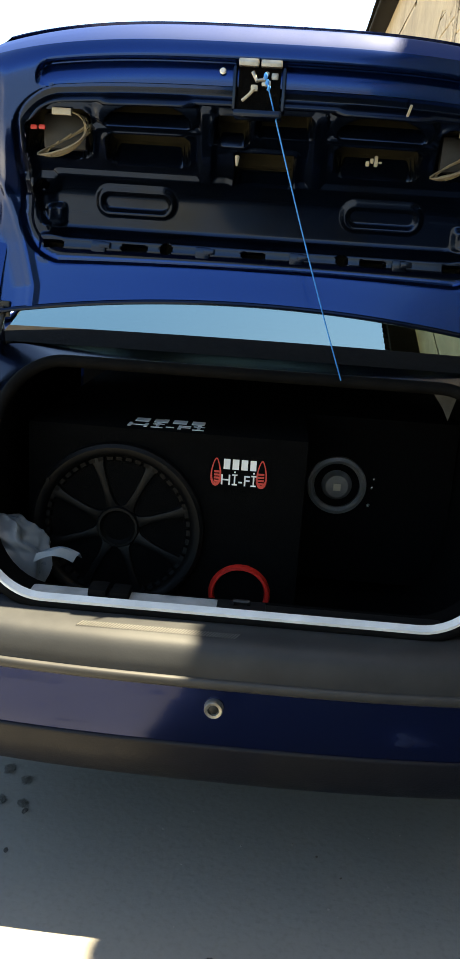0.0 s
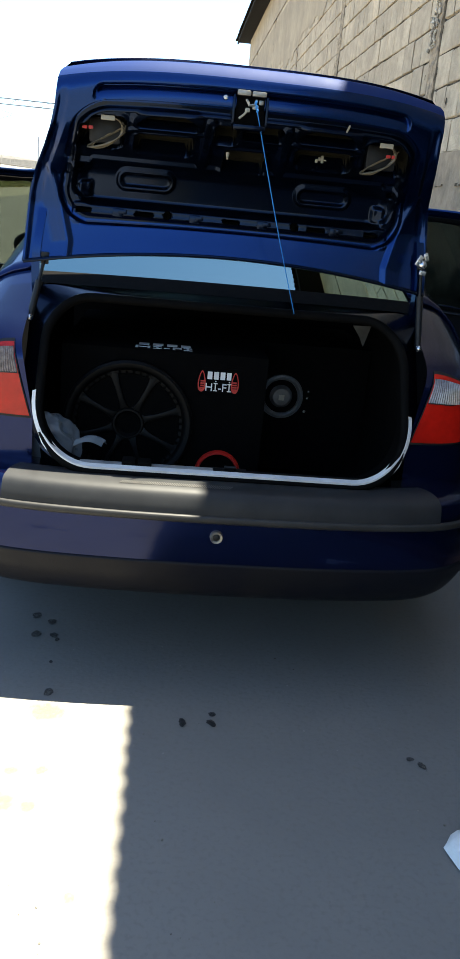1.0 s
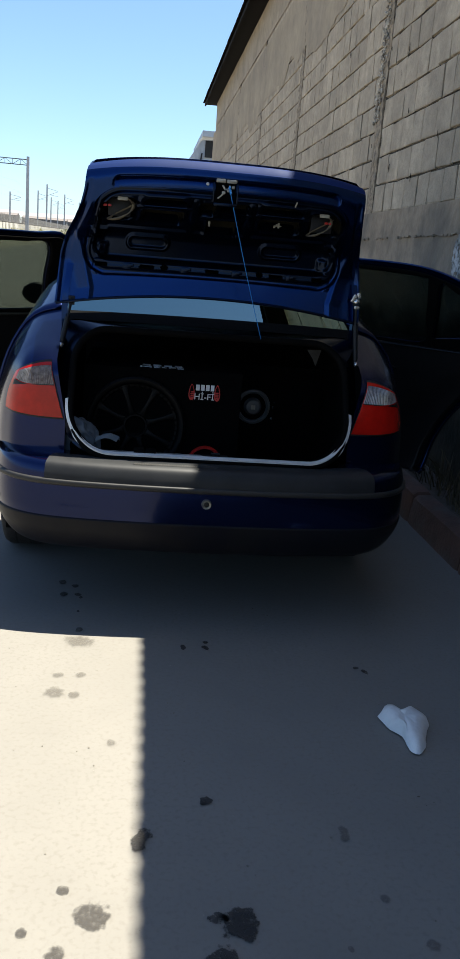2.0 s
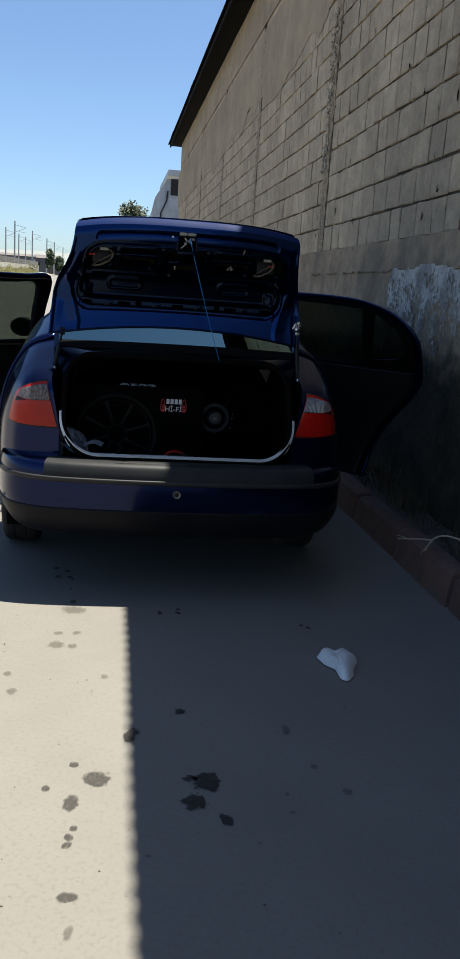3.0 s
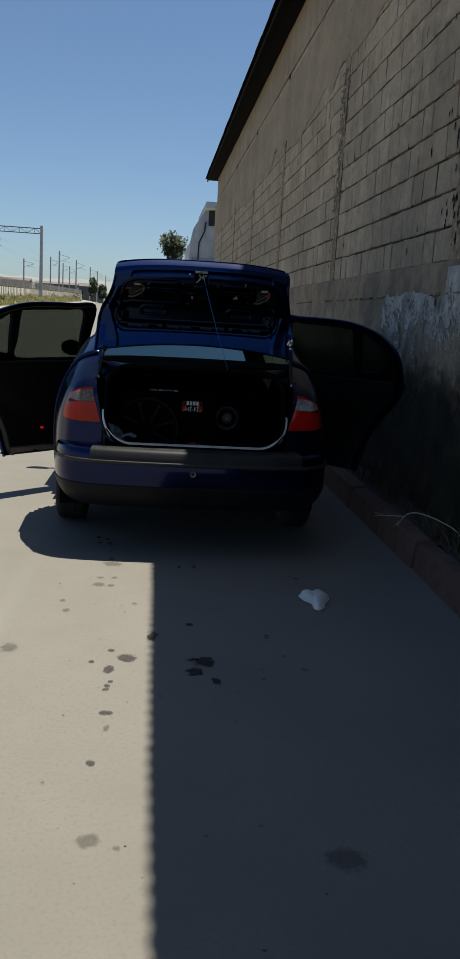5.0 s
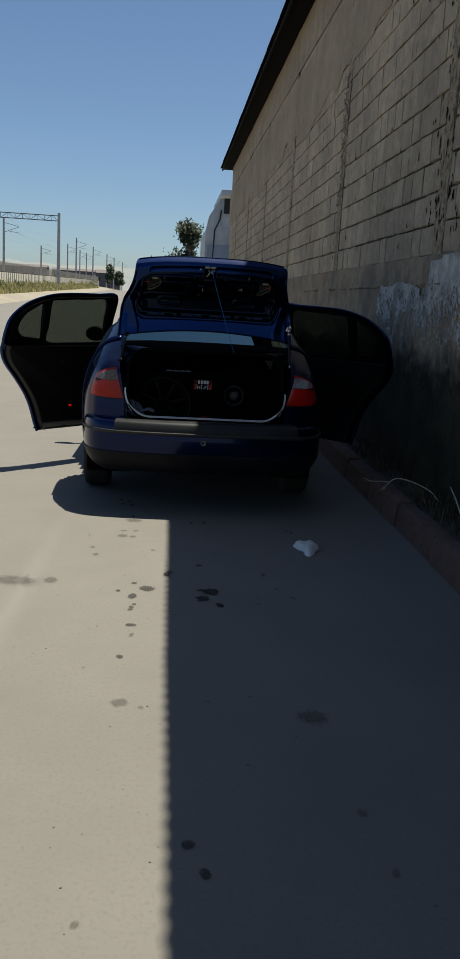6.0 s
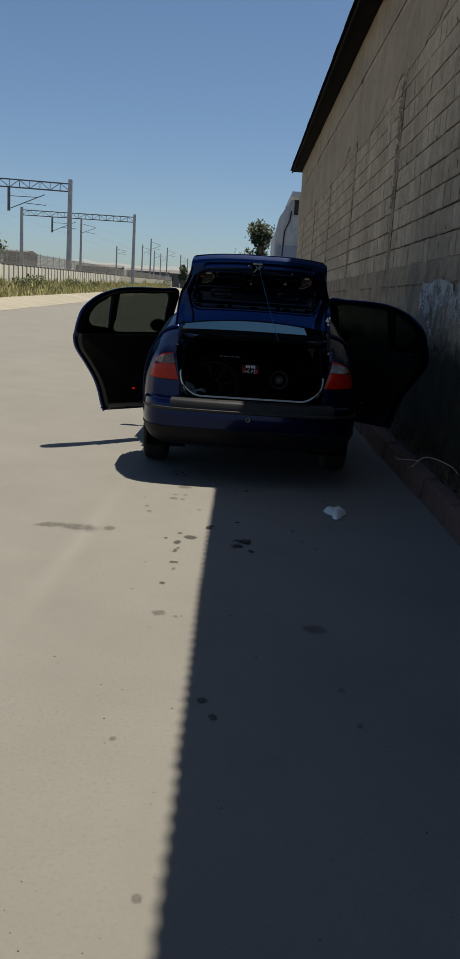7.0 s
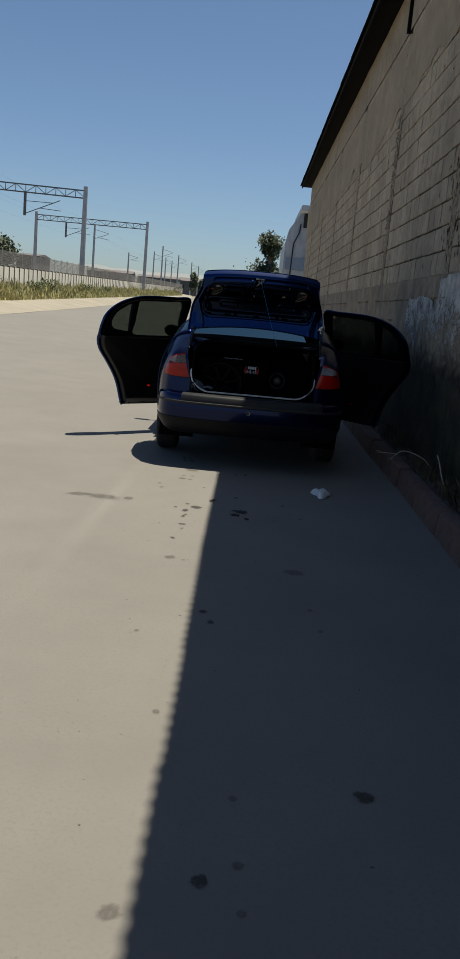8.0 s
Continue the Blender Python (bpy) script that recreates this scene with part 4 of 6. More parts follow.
# holes through the inner sheet: centre from the lid's middle, distance from its edge, half sizes, corner radius
HOLES = [(-.216, .297, .078, .049, .022), (.216, .297, .078, .049, .022), (-.058, .225, .030, .038, .012), (.038, .206, .050, .027, .010),
         (.006, .348, .056, .062, .008), (-.385, .260, .060, .076, .030), (.385, .260, .060, .076, .030)]


def oval_top(x, s, cx):
    """A hole with an arched upper edge and a straight lower one."""
    e = math.hypot((x - cx) / .078, (s - .214) / .048)
    return smooth01((1.0 - e) * 8 + .5) * smooth01((.216 - s) / .006 + .5)


def lid_depth(x, s):
    """How far the inner sheet lies back from the smooth lid profile, and whether it is a hole."""
    x = (x - LID_CX) / (1 + max(-.05, (s - .20) * .30))
    d = 0.024 * rr(x, s, 0, .095, .425, .024, .020, 0.010) * min(1.0, max(0.0, (.119 - s) / .042))
    frame_ring = rr(x, s, 0, .350, .468, .232, .085, .008) - rr(x, s, 0, .354, .448, .210, .070, .010)
    d += 0.014 * frame_ring
    d += 0.020 * rr(x, s, 0, .345, .436, .186, .060, .016)
    d += 0.012 * rr(x, s, 0, .468, .415, .060, .045, .030)
    d -= 0.006 * (rr(x, s, 0, .556, .430, .024, .012, .008))
    ribs = 0.0
    for cx in (-.216, .216):
        ribs = max(ribs, rr(x, s, cx, .232, .100, .010, .008, .010), rr(x, s, cx, .190, .098, .044, .040, .016))
    ribs = max(ribs, rr(x, s, 0, .395, .40, .012, .010, .016), rr(x, s, -.105, .290, .014, .12, .010, .014), rr(x, s, .105, .290, .014, .12, .010, .014))
    d -= 0.008 * ribs
    hole = 0.0
    for cx, cs, hw, hh, r in HOLES:
        d -= 0.004 * rr(x, s, cx, cs, hw + 0.010, hh + 0.010, r + 0.010, 0.012)
        hole = max(hole, rr(x, s, cx, cs, hw, hh, r, 0.006))
    for cx in (-.216, .216):
        hole = max(hole, oval_top(x, s, cx))
    for sg in (-1, 1):
        ring = rr(x, s, sg * .245, .468, .078, .027, .026, 0.010) - rr(x, s, sg * .245, .468, .066, .015, .014, 0.010)
        d -= 0.010 * ring
        d -= 0.012 * rr(x, s, sg * .430, .425, .032, .028, .008, .010)
        hole = max(hole, rr(x, s, sg * .428, .425, .013, .014, .013, .005))
        d -= 0.012 * rr(x, s, sg * .405, .500, .016, .020, .008, .014)
    for cx, hw in ((-.238, .024), (-.400, .020), (-.002, .022), (.232, .024), (.385, .018)):
        hole = max(hole, rr(x, s, cx, .553, hw, .0045, .004, .004))
    for cx in (-.175, .172):
        hole = max(hole, rr(x, s, cx, .550, .010, .010, .010, .004))
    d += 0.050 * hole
    return d, hole


def lid_half(s):
    return float(np.interp(s, [0, .008, .022, .045, .12, .22, .32, .42, .52, LID_LEN], [.486, .500, .508, .511, .515, .528, .547, .574, .602, .620]))


def lid_shift(s):
    """The lid stands a little askew: its edge lies further right than its hinge side."""
    return float(np.interp(s, [0, .2, .5], [.006, -.002, -.013]))


def lid_rim(u, s):
    """The rolled gutter along the sides, and the wings beside the narrowing foot of the inner sheet."""
    a = abs(u)
    gutter = .006 * smooth01((a - .925) / .03) * smooth01((.99 - a) / .02) * smooth01((s - .06) / .06)
    xb = float(np.interp(s, [.36, .42, .50, .62], [1.02, .955, .885, .80]))
    crease = -.006 * smooth01(1 - abs(a - xb + .012) / .030) * smooth01((s - .38) / .08)
    return gutter + .016 * smooth01((a - xb) / .08) * smooth01((s - .38) / .16) + crease


def lid_point(u, s, depth=0.0):
    i = float(np.interp(s, LID_S, np.arange(len(LID_P))))
    k = min(int(i), len(LID_P) - 2)
    a, b = LID_P[k], LID_P[k + 1]
    f = i - k
    y, z = a[0] + (b[0] - a[0]) * f, a[1] + (b[1] - a[1]) * f
    ty, tz = b[0] - a[0], b[1] - a[1]
    q = math.hypot(ty, tz)
    ny, nz = -tz / q, ty / q
    if ny < 0 and s > 0.1:
        ny, nz = -ny, -nz
    hw = lid_half(s)
    lip = smooth01(1 - s / 0.35)
    sweep = 0.075 * lip * abs(u) ** 3.2
    drop = -0.03 * lip * abs(u) ** 3 - 0.06 * smooth01((s - 0.54) / 0.12) * u * u
    return Vector((hw * u + lid_shift(s), y + sweep + ny * depth - 0.012 * (1 - lip) * u * u, z + drop + nz * depth))


NU, NS = 400, 270
bm = bmesh.new()
vs, info = [], []
for j in range(NS + 1):
    s = LID_TOP + (LID_LEN - LID_TOP) * j / NS
    hw = lid_half(s)
    row, ir = [], []
    for i in range(NU + 1):
        u = -1 + 2 * i / NU
        d, hole = lid_depth(u * hw, s)
        dd = (d if s > 0.055 else 0.0) + lid_rim(u, s)
        row.append(bm.verts.new(lid_point(u, s, dd)))
        ir.append((hole, d))
    vs.append(row)
    info.append(ir)
for j in range(NS):
    for i in range(NU):
        f = bm.faces.new((vs[j][i], vs[j][i + 1], vs[j + 1][i + 1], vs[j + 1][i]))
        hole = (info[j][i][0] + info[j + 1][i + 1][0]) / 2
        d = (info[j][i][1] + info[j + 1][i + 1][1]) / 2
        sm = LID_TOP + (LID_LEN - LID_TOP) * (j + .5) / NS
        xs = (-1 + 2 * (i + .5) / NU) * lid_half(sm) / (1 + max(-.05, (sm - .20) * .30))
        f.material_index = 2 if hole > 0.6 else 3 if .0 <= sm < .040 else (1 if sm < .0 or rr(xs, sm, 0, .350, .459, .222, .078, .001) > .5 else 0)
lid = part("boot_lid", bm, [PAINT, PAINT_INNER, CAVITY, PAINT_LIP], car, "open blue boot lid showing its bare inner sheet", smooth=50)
# outer skin of the lid
bm = bmesh.new()
rows = []
OUT = curve_pts([(.182, 1.752), (.190, 1.7575), (.27, 1.742), (.40, 1.69), (.51, 1.615), (.555, 1.545), (.560, 1.45), (.545, 1.36), (.500, 1.272), (.448, 1.265)], 40)
for k, (y, z) in enumerate(OUT):
    t = k / 39
    hw = lid_half(float(np.interp(-z, [-q[1] for q in LID_P], LID_S))) - .004
    lip = smooth01(1 - t / 0.45)
    rows.append([(hw * u + lid_shift(LID_LEN * k / 39), y + 0.075 * lip * abs(u) ** 3.2, z - 0.03 * lip * abs(u) ** 3 - 0.06 * smooth01((t - 0.75) / 0.25) * u * u) for u in np.linspace(-1, 1, 31)])
grid(bm, rows, flip=True)
for e in (0, -1):
    edge_in = [lid_point(-1 if e == 0 else 1, q, lid_rim(1, q)) for q in np.linspace(LID_TOP, LID_LEN, 40)]
    edge_out = [Vector(r[e]) for r in rows]
    grid(bm, [edge_in, edge_out], flip=e == 0)
part("outer_skin", bm, PAINT_BODY, lid)
# folded hem along the foot of the lid
bm = bmesh.new()
tube(bm, [lid_point(u, LID_LEN, .002) + Vector((0, -.002, -.002)) for u in np.linspace(-.99, .99, 51)], .0055, 8)
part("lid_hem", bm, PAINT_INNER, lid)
# rubber stop buffers, latch, wiring
for x in (-.328, -.106, .093, .308):
    bm = bmesh.new()
    c = lid_point(x / .59, .552, -0.006)
    box(bm, c.x - .020, c.x + .012, c.y - .010, c.y + .012, c.z - .014, c.z + .010, .006)
    box(bm, c.x - .002, c.x + .022, c.y - .014, c.y + .012, c.z - .004, c.z + .008, .003)
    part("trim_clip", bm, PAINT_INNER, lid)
c = lid_point(0.0, 0.106, 0)
LX = -0.012
bm = bmesh.new()
for x0, x1, z0, z1 in ((-.046, -.039, -.044, .026), (.039, .046, -.044, .026), (-.042, .042, -.056, -.044)):
    box(bm, LX + x0, LX + x1, c.y - .012 - .010 * (z1 < 0), c.y + .03, c.z + z0, c.z + z1, .005)
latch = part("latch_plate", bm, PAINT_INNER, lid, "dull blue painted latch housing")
# solid near-black block stands for the shade inside the latch recess
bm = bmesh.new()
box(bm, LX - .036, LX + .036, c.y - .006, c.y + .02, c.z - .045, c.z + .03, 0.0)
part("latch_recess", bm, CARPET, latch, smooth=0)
bm = bmesh.new()
box(bm, LX - .037, LX - .002, c.y - .020, c.y - .004, c.z + .024, c.z + .037, .005)
box(bm, LX + .001, LX + .038, c.y - .020, c.y - .004, c.z + .024, c.z + .036, .005)
box(bm, LX + .020, LX + .032, c.y - .011, c.y - .006, c.z + .006, c.z + .017, .003)
tube(bm, [(LX - .012, c.y - .014, c.z + .016), (LX - .004, c.y - .018, c.z + .002), (LX + .008, c.y - .018, c.z + .004), (LX + .014, c.y - .014, c.z + .016)], .0035)
part("latch", bm, ZINC, latch, "bright steel latch")
bm = bmesh.new()
tube(bm, [(LX - .028, c.y - .014, c.z - .030), (LX - .016, c.y - .016, c.z - .020), (LX - .008, c.y - .018, c.z - .010)], .0028)
box(bm, LX - .014, LX - .002, c.y - .018, c.y - .010, c.z - .014, c.z - .004, .003)
part("emergency_lever", bm, CREAM, latch, "cream plastic lever")
bm = bmesh.new()
box(bm, LX + .004, LX + .020, c.y - .017, c.y - .008, c.z - .006, c.z + .004, .003)
part("pawl", bm, ZINC, latch)
c2 = lid_point(-0.154, 0.090, .010)
bm = bmesh.new()
lathe(bm, [(0, .003), (.004, .003), (.006, 0)], 14, pose(c2.x, c2.y, c2.z, 75))
part("white_plug", bm, LETTER, lid)
for sg in (-1, 1):
    base = lid_point((sg * .390 + LID_CX) / .548, .262, 0.03)
    bm = bmesh.new()
    box(bm, base.x - .045, base.x + .04, base.y + .002, base.y + .03, base.z - .035, base.z + .03, .012)
    lampback = part("lamp_back", bm, BLACK, lid)
    for k in range(8):
        bm = bmesh.new()
        pts = [(base.x + sg * -.01 + (.035 + .003 * k) * math.sin(a * 1.3 + k * .5), base.y - .022 - .012 * math.sin(a * 2), base.z + .04 * math.cos(a + k * .35) - .01) for a in np.linspace(0, 3.0, 12)]
        tube(bm, pts, .0018, 5)
        part("wire", bm, WIRE_Y, lampback, "loose yellowed wire")
    bm = bmesh.new()
    q = lid_point((sg * .385 + LID_CX) / .54, .183, 0.008)
    box(bm, q.x - .020, q.x + .016, q.y - .004, q.y + .006, q.z - .004, q.z + .008, .002)
    part("connector", bm, CREAM, lampback, "cream plug")
    bm = bmesh.new()
    for dx in (-.045, -.015):
        q = lid_point((sg * .425 + LID_CX) / .545 + dx, .225, 0.01)
        box(bm, q.x - .006, q.x + .006, q.y + .002, q.y + .010, q.z - .004, q.z + .004, .002)
    part("red_connector", bm, RED, lampback)
bm = bmesh.new()
q = lid_point(.40, .310, 0.03)
for k in range(4):
    box(bm, q.x - .016 + k * .008, q.x - .009 + k * .008, q.y - .010, q.y + .003, q.z - .008 + .006 * (k % 2), q.z + .002 + .005 * (k % 3), .003)
part("connector_cluster", bm, CREAM, lid)
bm = bmesh.new()
q = lid_point(-.087, .285, 0.01)
tube(bm, [q, q + Vector((0, -.004, -.018))], .005, 8, .002)
part("hanging_clip", bm, CREAM, lid)
bm = bmesh.new()
q0, q1 = lid_point(.49, .124, -.001), lid_point(.48, .150, -.001)
beam(bm, q0, q1, .004, .003)
part("scratch_tab", bm, CREAM, lid)

# gas struts and hinge brackets
for sg in (-1, 1):
    a, b = Vector((sg * .598, .40, 1.045)), Vector((.582, .446, 1.295) if sg > 0 else (-.566, .455, 1.215))
    bm = bmesh.new()
    tube(bm, [a, a.lerp(b, .62)], .0105, 12)
    strut = part("gas_strut", bm, BLACK, car)
    bm = bmesh.new()
    tube(bm, [a.lerp(b, .6), b], .005, 10)
    part("strut_rod", bm, BLACK, strut)
    bm = bmesh.new()
    bmesh.ops.create_uvsphere(bm, u_segments=14, v_segments=8, radius=.014 if sg > 0 else .009, matrix=Matrix.Translation(b + Vector((0, -.012, 0))))
    part("ball_joint", bm, CHROME if sg > 0 else BLACK, strut)
    bm = bmesh.new()
    bmesh.ops.create_uvsphere(bm, u_segments=14, v_segments=8, radius=.011, matrix=Matrix.Translation(a + Vector((0, -.012, 0))))
    part("ball_joint", bm, CHROME, strut)
    bm = bmesh.new()
    box(bm, b.x - .012, b.x + .012, b.y - .004, b.y + .002, b.z - .016, b.z + .020, .004)
    part("strut_bracket", bm, BLACK, strut)
    if sg > 0:
        for dx, dz, w, h, tilt in ((-.012, .012, .008, .017, 25), (.008, .024, .007, .012, -20), (.003, -.024, .011, .007, 10)):
            bm = bmesh.new()
            box(bm, -w, w, -.005, .005, -h, h, .003)
            bm.transform(pose(b.x + dx, b.y - .014, b.z + dz, 0, tilt, 0))
            part("bracket_plate", bm, CHROME, strut)
    bm = bmesh.new()
    pts = [(sg * .590, .50, 1.09), (sg * .592, .475, 1.15), (sg * .590, .470, 1.24), (sg * .575, .49, 1.36)]
    rows = []
    for x, y, z in curve_pts(pts, 12):
        rows.append([(x - .012, y - .022, z), (x + .012, y - .022, z), (x + .012, y + .022, z), (x - .012, y + .022, z)])
    grid(bm, rows, closed=True)
    part("hinge_arm", bm, PAINT, car)

# ---- rear doors, standing open ----
def rear_door(sgn):
    m = Matrix.Translation((sgn * .858, DOOR_Y0, 0)) @ Matrix.Rotation(radians(sgn * DOOR_TILT[sgn]), 4, "Z") @ Matrix.Translation((-sgn * .858, -DOOR_Y0, 0))

    def shaped(bm, off):
        """Lays an outline drawn in y, z onto the side of the body, off metres outside it."""
        for v in bm.verts:
            y, z, t = v.co.x, v.co.y, v.co.z
            zz = min(max(z, .34), 1.475)
            x = side_x(max(y, 1.30), zz) if zz < 1.03 else float(np.interp(zz, [1.03, 1.475], [.822, .635]))
            v.co = Vector((sgn * (x + off + t), y, z))
        bmesh.ops.transform(bm, matrix=m, verts=bm.verts)
        bmesh.ops.recalc_face_normals(bm, faces=bm.faces)
        return bm

    def shrink(pts, d):
        n = len(pts)
        out = []
        for i in range(n):
            a, b = pts[i - 1], pts[(i + 1) % n]
            tx, tz = b[0] - a[0], b[1] - a[1]
            q = math.hypot(tx, tz) or 1
            out.append((pts[i][0] + tz / q * d, pts[i][1] - tx / q * d))
        return out

    glass = curve_pts([(2.03, 1.065), (1.70, 1.06), (1.405, 1.07), (1.375, 1.20), (1.345, 1.395), (1.37, 1.412), (1.55, 1.425), (1.75, 1.432), (1.94, 1.428), (1.985, 1.25), (2.03, 1.085)], 50)
    quarter = curve_pts([(1.345, 1.09), (1.26, 1.10), (1.13, 1.12), (1.075, 1.19), (1.11, 1.285), (1.20, 1.35), (1.275, 1.382), (1.31, 1.24), (1.345, 1.11)], 34)
    edge = DOOR_EDGE[:-1]
    bm = shaped(curve_mesh([edge, glass, quarter], .008, .004), -.010)
    door = part("rear_door", bm, PAINT_BODY, car, "open rear door with black lining and dark window")
    bm = shaped(curve_mesh([edge, shrink(edge, .020)], .010, .007), -.006)
    part("door_flange", bm, PAINT, door, "glossy blue edge of the door")
    low = [p for p in shrink(edge, .024) if p[1] < 1.035]
    bm = shaped(curve_mesh([low + [(2.085, 1.03)]], .022, .012), -.060)
    part("door_lining", bm, BLACK, door)
    bm = shaped(curve_mesh([shrink(edge, .030), shrink(glass, -.004), shrink(quarter, -.004)], .006, .004), -.030)
    part("window_frame", bm, RUBBER, door)
    for nm, o in (("window_pane", glass), ("quarter_pane", quarter)):
        bm = shaped(curve_mesh([o], .0015), -.018)
        part(nm, bm, GLASS_SIDE, door)
    bm = shaped(curve_mesh([curve_pts([(2.0, .78), (1.6, .76), (1.38, .78), (1.36, .825), (1.6, .815), (2.0, .835), (2.0, .80)], 24)], .010, .008), -.090)
    part("armrest", bm, RUBBER, door)
    bm = shaped(curve_mesh([[(1.55 + .022 * math.cos(a), .90 + .012 * math.sin(a)) for a in np.linspace(0, math.tau, 16, endpoint=False)]], .008, .003), -.138)
    part("inner_handle", bm, BLACK, door)
    bm = shaped(curve_mesh([[(1.61 + .013 * math.cos(a), .535 + .007 * math.sin(a)) for a in np.linspace(0, math.tau, 12, endpoint=False)]], .006, .002), -.160)
    part("warning_reflector", bm, RED_LENS, door, "red warning reflector")
    return door


rear_door(-1)
rear_door(1)

# ---- wheels ----
for k, (sgn, wy) in enumerate(((-1, 1.02), (1, 1.02), (-1, 3.53), (1, 3.53))):
    hub = Matrix.Translation((sgn * (.785 if sgn < 0 else .768), wy, .303)) @ Matrix.Rotation(radians(90 * sgn), 4, "Y")
    bm = bmesh.new()
    lathe(bm, [(.19, -.085), (.225, -.098), (.265, -.100), (.290, -.090), (.302, -.070), (.3035, -.035), (.299, -.033), (.299, -.027), (.3035, -.025), (.3035, .025),
               (.299, .027), (.299, .033), (.3035, .035), (.302, .070), (.290, .090), (.265, .100), (.225, .098), (.19, .085)], 56, hub)
    wheel = part("wheel", bm, TYRE, car, "dusty tyre on an alloy rim")
    bm = bmesh.new()
    lathe(bm, [(.0, .055), (.045, .058), (.06, .045), (.065, .03), (.17, .045), (.19, .075), (.195, .088), (.188, .09), (.18, .06), (.175, -.08)], 48, hub)
    for j in range(9):
        a = math.tau * j / 9
        p0, p1 = hub @ Vector((.05 * math.cos(a), .05 * math.sin(a), .055)), hub @ Vector((.18 * math.cos(a), .18 * math.sin(a), .062))
        beam(bm, p0, p1, .03, .02)
    part("rim", bm, ALLOY, wheel)

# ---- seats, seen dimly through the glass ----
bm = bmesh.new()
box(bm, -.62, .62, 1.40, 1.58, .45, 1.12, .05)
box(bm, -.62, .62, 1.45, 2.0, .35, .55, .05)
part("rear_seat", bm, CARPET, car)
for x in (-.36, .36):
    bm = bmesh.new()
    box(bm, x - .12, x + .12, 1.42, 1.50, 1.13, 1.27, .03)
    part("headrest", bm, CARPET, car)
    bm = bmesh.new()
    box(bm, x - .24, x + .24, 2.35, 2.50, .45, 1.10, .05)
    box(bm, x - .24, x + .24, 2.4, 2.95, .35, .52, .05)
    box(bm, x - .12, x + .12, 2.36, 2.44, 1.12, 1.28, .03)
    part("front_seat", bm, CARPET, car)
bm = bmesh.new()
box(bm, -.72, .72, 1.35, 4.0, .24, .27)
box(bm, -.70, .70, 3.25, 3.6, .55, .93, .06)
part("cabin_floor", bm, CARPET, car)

# ---- things in the boot ----
PANEL_Y = 0.44
box_thing = thing("subwoofer_box", "black carpeted loudspeaker box with big woofer, red port and small horn", "loudspeaker", (0.022, 0, 0))
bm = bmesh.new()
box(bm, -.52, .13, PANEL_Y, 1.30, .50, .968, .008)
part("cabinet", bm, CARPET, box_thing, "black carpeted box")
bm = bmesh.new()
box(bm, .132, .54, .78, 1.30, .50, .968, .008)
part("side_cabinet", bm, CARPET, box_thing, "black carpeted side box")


def on_panel(x, z, y=PANEL_Y):
    """A pose on an upright front: its z axis points out of the panel."""
    return Matrix.Translation((x, y, z)) @ Matrix.Rotation(radians(90), 4, "X")


# big woofer with its cast frame
W = on_panel(-.303, .728)
bm = bmesh.new()
lathe(bm, [(.172, -.03), (.174, .010), (.179, .020), (.186, .026), (.197, .027), (.205, .020), (.207, -.002)], 72, W)
woofer = part("woofer", bm, WOOFER, box_thing, "large black woofer with cast spokes")
bm = bmesh.new()
lathe(bm, [(.0, -.040), (.06, -.042), (.12, -.052), (.140, -.034), (.156, -.018), (.173, -.010)], 64, W)
part("cone", bm, CONE, woofer)
for j in range(8):
    bm = bmesh.new()
    a = math.tau * (j + .4) / 8
    rows = []
    for r0, wd, h in ((.046, .026, .006), (.058, .015, .010), (.085, .0105, .012), (.125, .011, .012), (.155, .015, .012), (.174, .024, .010)):
        c, s = math.cos(a), math.sin(a)
        rows.append([W @ Vector((r0 * c - e * wd * s, r0 * s + e * wd * c, h - (.016 if abs(e) == 1 else .004 * abs(e)))) for e in (-1, -.7, 0, .7, 1)])
    grid(bm, rows)
    part("spoke", bm, WOOFER, woofer)
bm = bmesh.new()
lathe(bm, [(.0, -.008), (.030, -.006), (.037, .002), (.042, .012), (.048, .012), (.053, .002), (.054, -.02)], 48, W)
part("hub", bm, WOOFER, woofer)
for j in range(48):
    a = math.tau * j / 48
    bm = bmesh.new()
    c, s = math.cos(a), math.sin(a)
    rows = [[W @ Vector((r * c - e * .007 * s, r * s + e * .007 * c, h)) for e in (-1, 1)] for r, h in ((.160, .001), (.164, .010), (.173, .012))]
    grid(bm, rows)
    part("rim_tooth", bm, WOOFER, woofer)
for j in range(4):
    a = math.tau * (j + .62) / 4
    bm = bmesh.new()
    tube(bm, [W @ Vector((.196 * math.cos(a), .196 * math.sin(a), .024)), W @ Vector((.196 * math.cos(a), .196 * math.sin(a), .031))], .0045, 8)
    part("bolt", bm, WOOFER, woofer)
# small loudspeaker
S = on_panel(.229, .778, .78)
bm = bmesh.new()
lathe(bm, [(.060, -.01), (.062, .010), (.070, .016), (.079, .012), (.081, -.002)], 48, S)
small = part("horn_ring", bm, GREY_PLASTIC, box_thing, "small round loudspeaker")
bm = bmesh.new()
lathe(bm, [(.0, .020), (.030, .018), (.040, .006), (.044, -.01), (.060, -.004)], 40, S)
part("horn_dome", bm, GREY_PLASTIC, small)
bm = bmesh.new()
p = S @ Vector((0, 0, .021))
box(bm, p.x - .010, p.x + .010, p.y - .002, p.y + .001, p.z - .011, p.z + .009, .001)
part("emblem", bm, CREAM, small)
